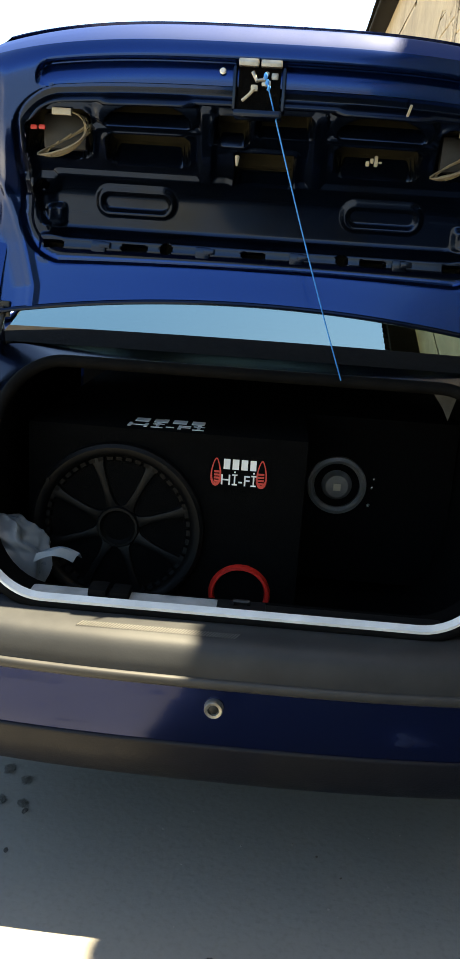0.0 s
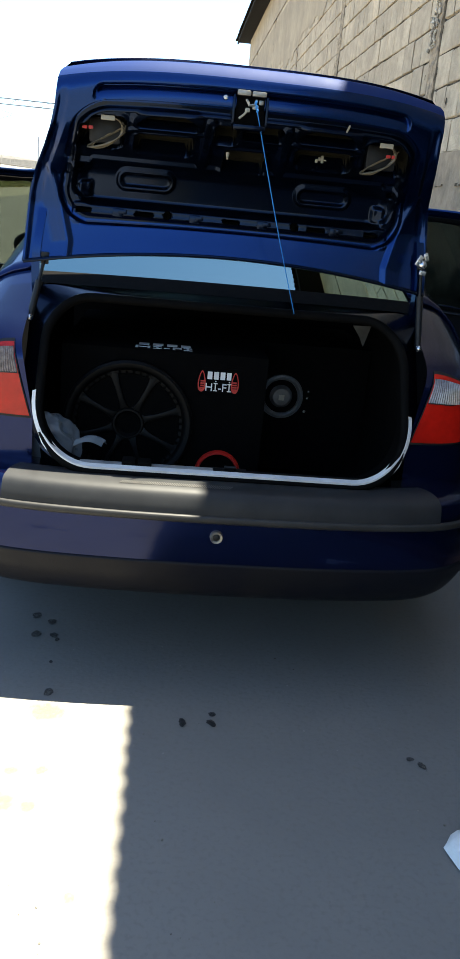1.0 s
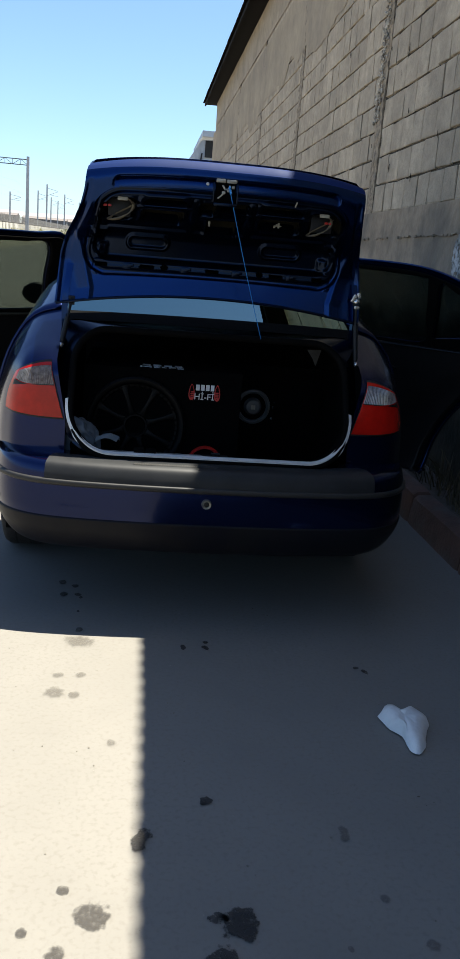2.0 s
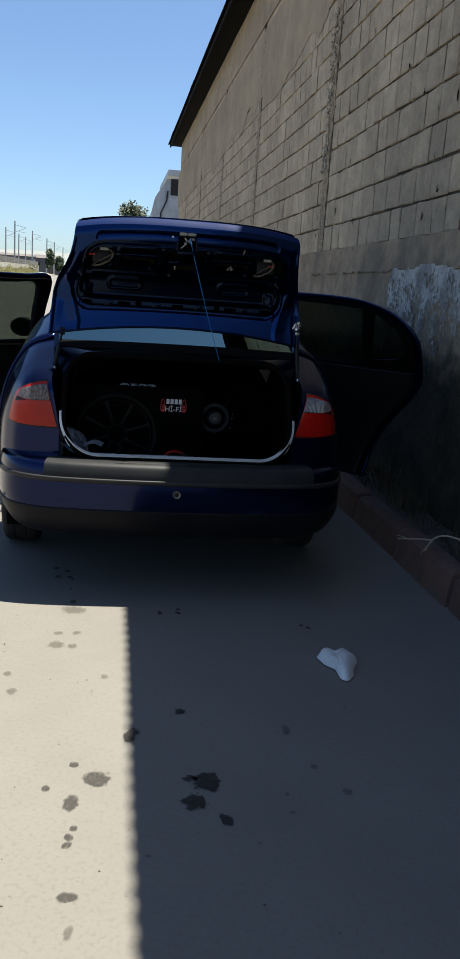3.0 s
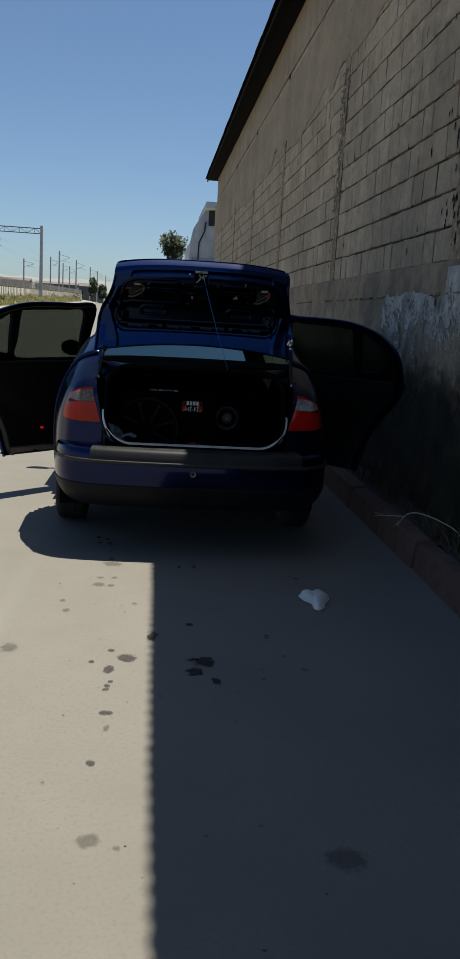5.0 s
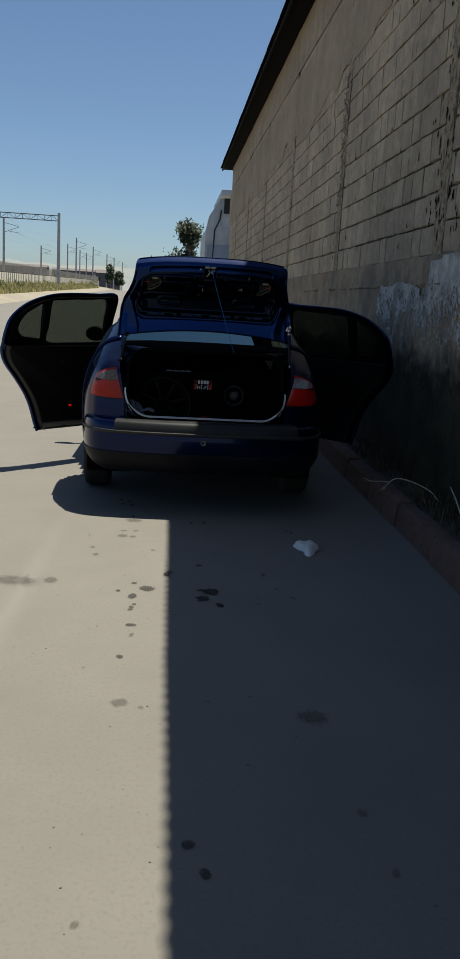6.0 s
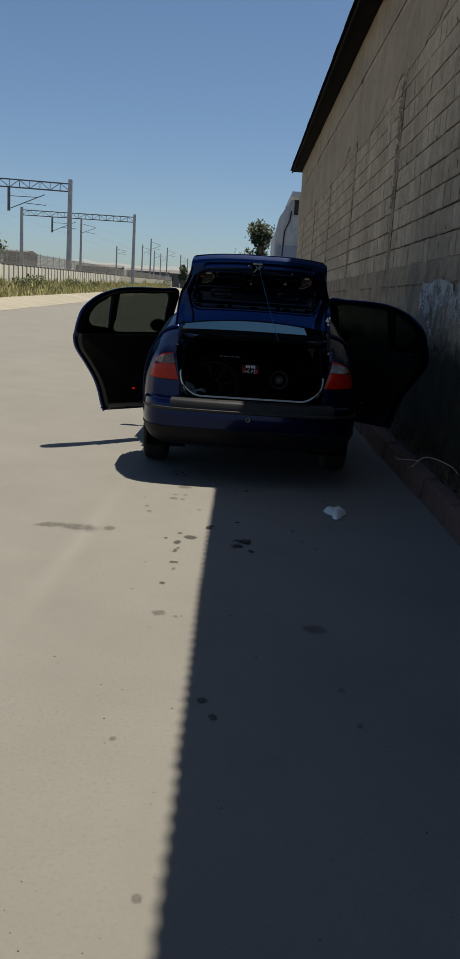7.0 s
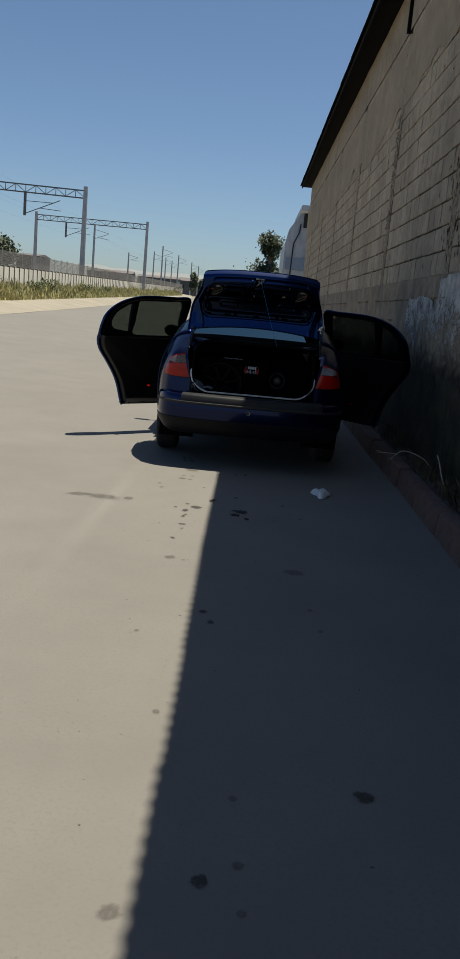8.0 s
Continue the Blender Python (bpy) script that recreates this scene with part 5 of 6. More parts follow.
for dx, dz in ((.095, .0), (.090, -.05), (.098, .025)):
    bm = bmesh.new()
    bmesh.ops.create_uvsphere(bm, u_segments=8, v_segments=6, radius=.005, matrix=Matrix.Translation(S @ Vector((dx, dz, .004))))
    part("screw", bm, CHROME, small)
# red bass port
P = on_panel(-.005, .582)
bm = bmesh.new()
lathe(bm, [(.060, -.10), (.060, .0), (.064, .012), (.070, .012), (.075, .0), (.075, -.004)], 48, P)
part("port", bm, RED, box_thing, "red bass port ring")
bm = bmesh.new()
lathe(bm, [(0, -.08), (.060, -.08)], 32, P)
part("port_shade", bm, BLACK, box_thing)
# lettering: the upper line is drawn as plain bars
def sign(place, sx, sy, depth, parent):
    bm = text_mesh("H\u0130-F\u0130", .036, .0008)
    bmesh.ops.transform(bm, matrix=place @ Matrix.Diagonal((sx, sy, 1, 1)) @ Matrix.Translation((0, -.021, depth)), verts=bm.verts)
    part("lettering", bm, LETTER, parent, smooth=0)
    for k, w in enumerate((.015, .015, .015, .014)):
        bm = bmesh.new()
        x = -.036 + k * .0205
        box(bm, x, x + w, .006, .030, depth - .0006, depth + .0008)
        bmesh.ops.transform(bm, matrix=place @ Matrix.Diagonal((sx, sy, 1, 1)), verts=bm.verts)
        part("letter_bar", bm, LETTER, parent, smooth=0)


PL = on_panel(-.025, .884)
bm = bmesh.new()
box(bm, -.072, .072, -.045, .042, .0, .002, .0)
bmesh.ops.transform(bm, matrix=PL, verts=bm.verts)
badge = part("badge", bm, CARPET, box_thing, "logo with white letters between red shapes", smooth=0)
sign(PL, 1, 1, .0032, badge)
for sg in (-1, 1):
    bm = curve_mesh([[(sg * (.053 + .012 * math.cos(a) * (1 - .35 * math.sin(a))), .034 * math.sin(a) - .002) for a in np.linspace(0, math.tau, 20, endpoint=False)],
                     [(sg * (.053 + .0085 * math.cos(a) * (1 - .35 * math.sin(a))), .028 * math.sin(a) - .0) for a in np.linspace(0, math.tau, 20, endpoint=False)]], .0006)
    for k in range(4):
        box(bm, sg * .050 - .007, sg * .050 + .009, -.026 + k * .0075, -.0215 + k * .0075, -.0004, .0008)
    bmesh.ops.transform(bm, matrix=PL @ Matrix.Translation((0, 0, .0032)), verts=bm.verts)
    part("red_shape", bm, RED, badge, smooth=0)
TOP = Matrix.Translation((-.205, .51, .9685))
sign(TOP, 2.2, 1.5, .001, box_thing)

# crumpled plastic bag in the corner
bag = thing("plastic_bag", "crumpled white plastic bag lying in the boot corner", "bag", (0.022, 0, 0))
bm = bmesh.new()
bmesh.ops.create_icosphere(bm, subdivisions=5, radius=1)
for v in bm.verts:
    p = v.co.copy()
    ridge = sum(abs(noise.noise(p * f + Vector((f, 3, 1)))) * w for f, w in ((1.2, .50), (2.3, .16), (5.0, .03)))
    k = 1.12 - ridge
    v.co = Vector((p.x * .105 * k - .035 * p.z, p.y * .075 * k, max(p.z * (.075 if p.z > 0 else .22) * k, -.20)))
bmesh.ops.transform(bm, matrix=pose(-.530, .345, .700, 0, 10, 12) @ Matrix.Scale(.88, 4), verts=bm.verts)
part("bag_body", bm, BAG, bag, smooth=50)
bm = bmesh.new()
rows = []
for t in np.linspace(0, 1, 14):
    t = float(t)
    x = -.455 + .085 * t
    y, z = .27 + .02 * t, .712 + .016 * math.sin(math.pi * t)
    rows.append([(x - .004, y, z - .026), (x + .002, y + .006, z - .010 + .004 * math.cos(9 * t)), (x + .008, y + .016, z - .008), (x + .010, y + .03, z - .026)])
grid(bm, rows)
part("bag_handle", bm, BAG, bag)

# blue cord from the latch to the boot edge
cord = thing("cord", "thin bright blue cord tied to the boot latch", "cord", (0, 0, 0))
bm = bmesh.new()
a, b = Vector((.008, .122, 1.668)), Vector((.205, .385, 1.122))
tube(bm, [a.lerp(b, t) + Vector((0, 0, -.012 * math.sin(math.pi * t))) for t in np.linspace(0, 1, 20)], .0014, 6)
part("line", bm, STRING, cord)
bm = bmesh.new()
for k in range(3):
    c = a.lerp(b, .004 + .016 * k)
    lathe(bm, [(.001, -.006), (.0032, -.003), (.0032, .003), (.001, .006)], 10, Matrix.Translation(c) @ pose(0, 0, 0, 25 + 20 * k, 15 * k))
part("knot", bm, STRING, cord)

# ---- railway beyond the road ----
def dir_at(az, dist, el=None):
    """A place by bearing, distance from the last viewpoint and, if given, height angle."""
    a = radians(az)
    x, y = -0.057 + dist * math.sin(a), -7.275 + dist * math.cos(a)
    return Vector((x, y, 1.436 + dist * math.tan(radians(el + .08)) if el is not None else ground_z(x, y)))


fence = thing("railway_wall", "pale concrete panel wall with wire fence along the railway", "wall", kind="structure")
P0 = np.arange(22, 200, 1.1)
bm = bmesh.new()
box(bm, -.05, .05, .06, 1.04, -.1, 1.50, .0)
panel = None
bmp = bmesh.new()
box(bmp, -.08, .08, -.06, .06, -.1, 1.56, .0)
post = None
for y in P0:
    y = float(y)
    x = rail_x(y)
    z = ground_z(x, y) + 0.1
    m = pose(x, y, z, 0, 0, math.degrees(math.atan(0.0245)))
    if panel is None:
        panel = part("panel", bm, FENCE_CONC, fence, smooth=0)
        post = part("wall_post", bmp, FENCE_POST, fence, smooth=0)
        panel.matrix_basis = post.matrix_basis = m
    else:
        for src in (panel, post):
            c = new(src.name.split(".")[0], src.data)
            c.parent = fence
            c.matrix_basis = m
bm = bmesh.new()
for k, y in enumerate(np.arange(22, 200, 0.11)):
    y = float(y)
    x = rail_x(y) - .05
    z = ground_z(x, y) + 1.56
    w, h = (.060, .95) if k % 20 == 0 else (.030, .87)
    q = [bm.verts.new((x, y - w, z)), bm.verts.new((x, y + w, z)), bm.verts.new((x, y + w, z + h)), bm.verts.new((x, y - w, z + h))]
    bm.faces.new(q)
for h in np.arange(.03, .88, .085):
    pts = [(rail_x(float(y)) - .05, float(y), ground_z(rail_x(float(y)), float(y)) + 1.56 + float(h)) for y in np.arange(22, 200, 8)]
    for p, q in zip(pts, pts[1:]):
        vs = [bm.verts.new(v) for v in (p, q, (q[0], q[1], q[2] + .016), (p[0], p[1], p[2] + .016))]
        bm.faces.new(vs)
part("wire_fence", bm, FENCE_WIRE, fence, "brownish wire mesh fence", smooth=0)

# dry grass in front of the wall
bm = bmesh.new()
rg = random.Random(4)
for k in range(26000):
    y = 22 + 150 * rg.random() ** 1.5
    dx = 0.12 + 1.65 * rg.random()
    x = rail_x(y) + dx
    tall = .62 + .38 * noise.noise((y * 0.35, 1, 2)) + .55 * noise.noise((y * 1.3, x * 1.1, 7))
    if tall < .25:
        continue
    h = (0.45 + 0.80 * rg.random()) * tall * (1.15 - dx * .40)
    a, w = rg.random() * math.pi, 0.018 + .032 * rg.random()
    dxx, dyy = w * math.cos(a), w * math.sin(a)
    z = ground_z(x, y) + .15
    lx, ly = rg.uniform(-.22, .22) * h, rg.uniform(-.3, .3) * h
    v = [bm.verts.new(p) for p in ((x - dxx * .6, y - dyy * .6, z), (x + dxx * .6, y + dyy * .6, z), (x + dxx + lx * .5, y + dyy + ly * .5, z + h * .65), (x + lx, y + ly, z + h), (x - dxx + lx * .5, y - dyy + ly * .5, z + h * .6))]
    bm.faces.new(v)
tagged(link_mesh("verge_grass", bm, GRASS, 0), "tall dry yellow-green grass along the verge", "grass", kind="stuff")


def bush(name, place, size, n, seed, label):
    rg = random.Random(seed)
    b = thing(name, label, name, place)
    bm = bmesh.new()
    for k in range(n):
        a, r = rg.random() * math.tau, size * rg.random() ** .5 * .55
        p = Vector((r * math.cos(a), r * math.sin(a), size * rg.random() * .9))
        s = size * .055 * (0.6 + rg.random())
        d = Vector((rg.uniform(-1, 1), rg.uniform(-1, 1), rg.uniform(-.4, 1))).normalized()
        e = d.cross(Vector((0, 0, 1))).normalized()
        bm.faces.new([bm.verts.new(q) for q in (p, p + d * s + e * s * .5, p + d * s * 2, p + d * s - e * s * .5)])
    part("foliage", bm, BUSH_LEAF, b, smooth=0)
    bm = bmesh.new()
    for k in range(5):
        a = rg.random() * math.tau
        tube(bm, [(0, 0, -.1), (size * .2 * math.cos(a), size * .2 * math.sin(a), size * .35), (size * .4 * math.cos(a), size * .4 * math.sin(a), size * .75)], size * .015, 5, size * .005)
    part("stem", bm, BARK, b)


for y, s, sd in ((168, 1.7, 1), (69, .95, 3), (58, 1.05, 4), (45, 1.15, 5), (41.5, .95, 6), (31, 1.35, 7)):
    x = rail_x(y) + .85
    bush("bush", (x, y, ground_z(x, y) + .12), s, 620, sd, "small green bush in the dry verge")


def mast(bm, base, top, w):
    """A tapered steel mast with a flanged section."""
    base, top = Vector(base), Vector(top)
    rings = []
    for p, k in ((base, 1.0), (top, .72)):
        f, t = w * k / 2, w * k * .16
        rings.append([bm.verts.new(p + Vector((x, y, 0))) for x, y in ((-f, -f), (f, -f), (f, -f + t), (t, -f + t), (t, f - t), (f, f - t), (f, f), (-f, f), (-f, f - t), (-t, f - t), (-t, -f + t), (-f, -f + t))])
    for j in range(12):
        bm.faces.new((rings[0][j], rings[0][(j + 1) % 12], rings[1][(j + 1) % 12], rings[1][j]))
    bm.faces.new(rings[1])


def gantry(right, left, top, depth, drops):
    """A railway portal: two masts, a lattice beam and the hanging arms of the overhead line."""
    g = thing("overhead_line_portal", "grey steel railway portal carrying overhead line arms", "portal")
    right, left = Vector(right), Vector(left)
    for p in (right, left):
        bm = bmesh.new()
        mast(bm, (p.x, p.y, ground_z(p.x, p.y) - .2), (p.x, p.y, top + .35), .42)
        part("mast", bm, STEEL, g, smooth=0)
    a, b = Vector((left.x, left.y, top)), Vector((right.x, right.y, top))
    bm = bmesh.new()
    for dz in (0, -depth):
        beam(bm, a + Vector((0, 0, dz)), b + Vector((0, 0, dz)), .10, .10)
    n = 2 * max(6, int((b - a).length / .8) // 2)
    for i in range(n):
        p, q = a.lerp(b, i / n), a.lerp(b, (i + 1) / n)
        if i % 2:
            beam(bm, p, q - Vector((0, 0, depth)), .05)
        else:
            beam(bm, p - Vector((0, 0, depth)), q, .05)
        beam(bm, p, p - Vector((0, 0, depth)), .05)
    part("lattice_beam", bm, STEEL_DARK, g, smooth=0)
    for t in drops:
        c = a.lerp(b, t) - Vector((0, 0, depth))
        bm = bmesh.new()
        beam(bm, c, c - Vector((0, 0, 1.9)), .22, .10)
        part("drop_post", bm, STEEL_DARK, g, smooth=0)
        bm = bmesh.new()
        beam(bm, c - Vector((0, 0, 1.75)), c + Vector((3.0, 0, -.45)), .06)
        beam(bm, c - Vector((0, 0, .7)), c + Vector((2.4, 0, -.7)), .05)
        beam(bm, c + Vector((1.2, 0, -1.2)), c + Vector((3.1, 0, -1.3)), .05)
        part("cantilever_arm", bm, STEEL_DARK, g, smooth=0)


gantry(dir_at(-11.42, 76), dir_at(-22.5, 78), 1.436 + 76 * math.tan(radians(6.46)), .62, (.665, .2))
gantry(dir_at(-7.32, 113), dir_at(-14.45, 115), 1.436 + 113 * math.tan(radians(4.78)), .62, (.27,))


def pole(az, dist, el, w=.3, arm=True):
    p = dir_at(az, dist)
    top = 1.45 + dist * math.tan(radians(el + .15))
    t = thing("overhead_line_mast", "single grey railway mast with a cantilever arm", "mast", p, "railway masts")
    bm = bmesh.new()
    mast(bm, (0, 0, -.3), (0, 0, top - p.z), w)
    part("mast", bm, STEEL, t, smooth=0)
    if arm:
        bm = bmesh.new()
        h = top - p.z
        beam(bm, (0, 0, h * .93), (1.9, 0, h * .88), .06)
        beam(bm, (0, 0, h * .78), (1.9, 0, h * .87), .06)
        beam(bm, (.7, 0, h * .80), (2.0, 0, h * .78), .05)
        part("cantilever_arm", bm, STEEL, t, smooth=0)


for az, dist, el, w in ((-10.72, 118, 4.27, .3), (-8.42, 170, 2.75, .3), (-6.75, 190, 2.98, .3), (-6.2, 165, 3.38, .3), (-5.96, 240, 2.66, .35), (-5.54, 270, 2.5, .35), (-5.12, 205, 2.89, .32), (-4.22, 245, 2.5, .35),
                        (-3.75, 290, 2.3, .4), (-3.2, 340, 2.05, .4)):
    pole(az, dist, el, w)
wires = thing("overhead_wires", "thin overhead railway wires", "cable", kind="structure")
for xo, h in ((-17.5, 6.6), (-17.5, 7.9), (-21.5, 6.6), (-21.5, 7.9)):
    bm = bmesh.new()
    prev = None
    for y in np.arange(10, 330, 6.0):
        y = float(y)
        sag = .45 * math.sin(math.pi * ((y - 10) % 38) / 38) * (1 if h > 7 else .1)
        p = Vector((xo - .02 * (y - 60), y, ground_z(-15, y) + h - .3 - sag))
        if prev is not None:
            beam(bm, prev, p, .006)
        prev = p
    part("wire", bm, CABLE, wires, smooth=0)

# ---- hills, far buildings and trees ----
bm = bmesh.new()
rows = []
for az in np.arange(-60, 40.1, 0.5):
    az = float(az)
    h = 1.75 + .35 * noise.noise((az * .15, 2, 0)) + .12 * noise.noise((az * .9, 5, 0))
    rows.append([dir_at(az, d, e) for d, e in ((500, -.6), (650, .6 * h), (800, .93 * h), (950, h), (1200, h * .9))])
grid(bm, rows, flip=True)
tagged(link_mesh("hills", bm, HILL), "low hills on the horizon, haze put into their colour", "hill", kind="structure")
rg = random.Random(9)
for az, d, el, w in ((-15.0, 150, 2.3, 3.4), (-9.6, 420, 1.72, 22), (-6.4, 420, 1.62, 20), (-5.0, 450, 1.6, 26), (-4.2, 460, 1.65, 12)):
    p = dir_at(az, d)
    h = 1.45 + d * math.tan(radians(el)) - p.z
    b = thing("distant_building", "pale far building beyond the railway", "building", p, "far buildings")
    bm = bmesh.new()
    box(bm, -w / 2, w / 2, 0, 10, -1, h * .86)
    part("wall", bm, FAR_WALL, b, smooth=0)
    bm = bmesh.new()
    vs = [bm.verts.new(q) for q in ((-w / 2 - .3, -.4, h * .86), (w / 2 + .3, -.4, h * .86), (w / 2 + .3, 10.4, h * .86), (-w / 2 - .3, 10.4, h * .86), (-w / 2 - .3, 5, h), (w / 2 + .3, 5, h))]
    for f in ((0, 1, 5, 4), (2, 3, 4, 5), (0, 4, 3), (1, 2, 5), (3, 2, 1, 0)):
        bm.faces.new([vs[i] for i in f])
    part("roof", bm, FAR_ROOF, b, smooth=0)
    nwin = max(2, int(w / 4))
    for k in range(nwin):
        bm = bmesh.new()
        x = -w / 2 + w * (k + .5) / nwin
        box(bm, x - .6, x + .6, -.06, -.01, h * .4, h * .62)
        part("window", bm, DARK, b, smooth=0)


def tree(place, height, spread, n, seed, label, leaf=1.0):
    rg = random.Random(seed)
    t = thing("tree", label, "tree", place)
    bm = bmesh.new()
    tube(bm, [(0, 0, -.2), (.08, 0, height * .25), (.03, .1, height * .5), (0, 0, height * .85)], height * .028, 8, height * .006)
    ends = []
    for k in range(16):
        a, h0 = rg.random() * math.tau, height * rg.uniform(.22, .7)
        r = spread * rg.uniform(.5, 1) * (1.1 - h0 / height * .6)
        e = Vector((r * math.cos(a), r * math.sin(a), h0 + height * rg.uniform(.1, .28)))
        mid = Vector((e.x * .45, e.y * .45, h0 + (e.z - h0) * .65))
        tube(bm, [(0, 0, h0), mid, e], height * .011, 6, height * .003)
        ends += [e, mid, e.lerp(mid, .5)]
    ends += [Vector((0, 0, height * .9)), Vector((.2, .1, height * .78))]
    part("trunk", bm, BARK, t)
    bm = bmesh.new()
    for k in range(n):
        c = rg.choice(ends)
        p = c + Vector((rg.gauss(0, 1), rg.gauss(0, 1), rg.gauss(0, 1))) * spread * .2
        s = rg.uniform(.07, .15) * leaf
        d = Vector((rg.uniform(-1, 1), rg.uniform(-1, 1), rg.uniform(-1, 1))).normalized()
        e = d.orthogonal().normalized()
        bm.faces.new([bm.verts.new(q) for q in (p - d * s, p + e * s * .6, p + d * s, p - e * s * .6)])
    part("crown", bm, LEAF, t, smooth=0)


tree(dir_at(.98, 58), 6.4, 0.95, 5200, 3, "slim leafy tree behind the shed")
tree(dir_at(.2, 75), 5.2, 1.7, 1500, 8, "low leafy tree in the distance")
tree(dir_at(-16.6, 130), 4.4, 2.6, 3600, 5, "dark leafy tree beyond the railway wall", 2.2)
tree(dir_at(-18.1, 132), 3.5, 3.0, 3600, 9, "dark leafy tree beyond the railway wall", 2.2)
tree(dir_at(-4.0, 200), 5.6, 0.9, 3200, 6, "dark slim tree far along the railway", 2.4)
tree(dir_at(-3.4, 205), 4.4, 1.0, 3200, 7, "dark slim tree far along the railway", 2.4)

# ---- white sheet-metal shed past the corner ----
sx, sy = 1.25, 33.5
shed = thing("shed", "white corrugated sheet-metal shed with a dark opening under its roof", "shed", (sx, sy, 0))
bm = bmesh.new()
rows = []
for i in range(91):
    x = i * .05
    top = float(np.interp(x, [0, .12, .62, 1.2, 4.5], [4.6, 5.2, 6.0, 6.05, 6.1]))
    w = .012 * math.sin(math.tau * x / .2)
    rows.append([(x, w, z * top / 6) for z in (0, 1.5, 3, 4.2, 5.0, 6.0)])
grid(bm, rows, flip=True)
grid(bm, [[(.0, y, z) for z in (0, 4.6)] for y in (0, 3, 6)])
part("front_wall", bm, SHED, shed)
bm = bmesh.new()
box(bm, .62, 1.35, -.45, 6, 6.1, 6.32)
part("roof", bm, SHED, shed, smooth=0)
bm = bmesh.new()
box(bm, .78, 1.5, -.05, -.012, 5.35, 6.0)
part("opening", bm, DARK, shed, smooth=0)
bm = bmesh.new()
box(bm, .10, 1.5, -.06, -.018, 3.4, 3.95)
part("panel", bm, SHED_BLUE, shed, smooth=0)
bm = bmesh.new()
tube(bm, [(.35, -.05, 3.0), (.40, -.06, 4.6), (.62, -.06, 5.1), (.66, -.06, 5.5)], .03, 6)
part("drain_pipe", bm, DARK, shed)

# ---- marks and litter on the road ----
def spot(x, y, rx, ry, material, label, turn=0.0):
    bm = bmesh.new()
    uv = bm.loops.layers.uv.new("UVMap")
    n = 26
    c = bm.verts.new((x, y, 0.004))
    ring = []
    for k in range(n):
        a = math.tau * k / n
        px, py = rx * math.cos(a), ry * math.sin(a)
        ring.append(bm.verts.new((x + px * math.cos(turn) - py * math.sin(turn), y + px * math.sin(turn) + py * math.cos(turn), 0.004)))
    for k in range(n):
        f = bm.faces.new((c, ring[k], ring[(k + 1) % n]))
        for lp, kk in zip(f.loops, (None, k, k + 1)):
            a = math.tau * (kk or 0) / n
            lp[uv].uv = (0.5, 0.5) if kk is None else (0.5 + 0.5 * math.cos(a), 0.5 + 0.5 * math.sin(a))
    ob = link_mesh("oil_stain", bm, material, 0)
    tagged(ob, label, "stain", "oil stains on the road")


DARK_SPOTS = [(.002, -1.462, .065, .071), (-.044, -1.446, .032, .025), (-.039, -1.561, .055, .055), (.041, -1.649, .024, .045), (-.216, -1.186, .033, .061), (-.041, -1.03, .025, .029),
              (-.061, -.12, .018, .026), (.027, -.072, .015, .018), (.023, -.116, .018, .026), (-.473, .175, .008, .015), (-.472, .314, .011, .017)]
MID_SPOTS = [(-.325, -1.432, .061, .060), (-.396, -1.552, .034, .053), (-.392, -1.354, .025, .022), (-.471, -1.477, .020, .020), (-.395, -1.705, .018, .022), (-.397, -1.738, .019, .021),
             (-.381, -1.667, .018, .017), (-.385, -1.93, .038, .026), (-.416, -2.28, .024, .024), (-.158, -3.511, .028, .032), (-.114, -3.632, .024, .033), (-.058, -5.41, .035, .039),
             (.423, -4.96, .049, .047), (-.455, .008, .022, .032), (-.562, .476, .026, .038), (-.543, .348, .025, .035), (-.486, .345, .022, .029), (-.504, .437, .023, .031),
             (.572, -.251, .020, .016), (.598, -.281, .017, .031)]
PALE_SPOTS = [(-.447, -.091, .092, .069), (-.501, -.469, .053, .056), (-.437, -.482, .028, .034), (-.303, -.756, .023, .025), (-.634, -.873, .032, .037), (-.666, -.731, .025, .029),
              (-.500, -.350, .030, .026), (-.425, -.348, .032, .025), (-.394, -2.687, .056, .048), (-.313, -2.721, .020, .016), (.317, -2.778, .094, .080), (-.378, -2.049, .016, .039),
              (.366, -3.363, .025, .031), (.398, -3.63, .020, .034), (-.436, -3.811, .020, .021), (-.265, -5.547, .044, .046), (-1.19, -1.345, .15, .085), (-1.02, -1.362, .18, .105), (-.828, -1.345, .055, .075)]
FAINT_SPOTS = [(.312, -1.165, .022, .056), (.357, -1.392, .020, .023), (.236, -1.627, .018, .016), (.426, -1.529, .024, .028), (.239, -1.538, .011, .014), (.117, -1.754, .008, .008),
               (-.184, -1.794, .014, .010), (-.065, -2.671, .013, .012), (.097, -2.623, .011, .012), (-.554, -2.396, .011, .011), (.039, -5.335, .027, .027), (.052, -5.513, .021, .023),
               (.019, -5.034, .026, .026), (-.266, -4.536, .021, .025)]
for spots, material, label in ((DARK_SPOTS, STAIN, "dark oil spot soaked into the concrete"), (MID_SPOTS, STAIN_MID, "half faded oil spot on the concrete"),
                               (PALE_SPOTS, STAIN_PALE, "faded oil spot on the concrete"), (FAINT_SPOTS, STAIN_PALE, "faint dry mark on the concrete")):
    for x, y, rx, ry in spots:
        spot(x, y, rx, ry, material, label, rnd(-.35, .35))
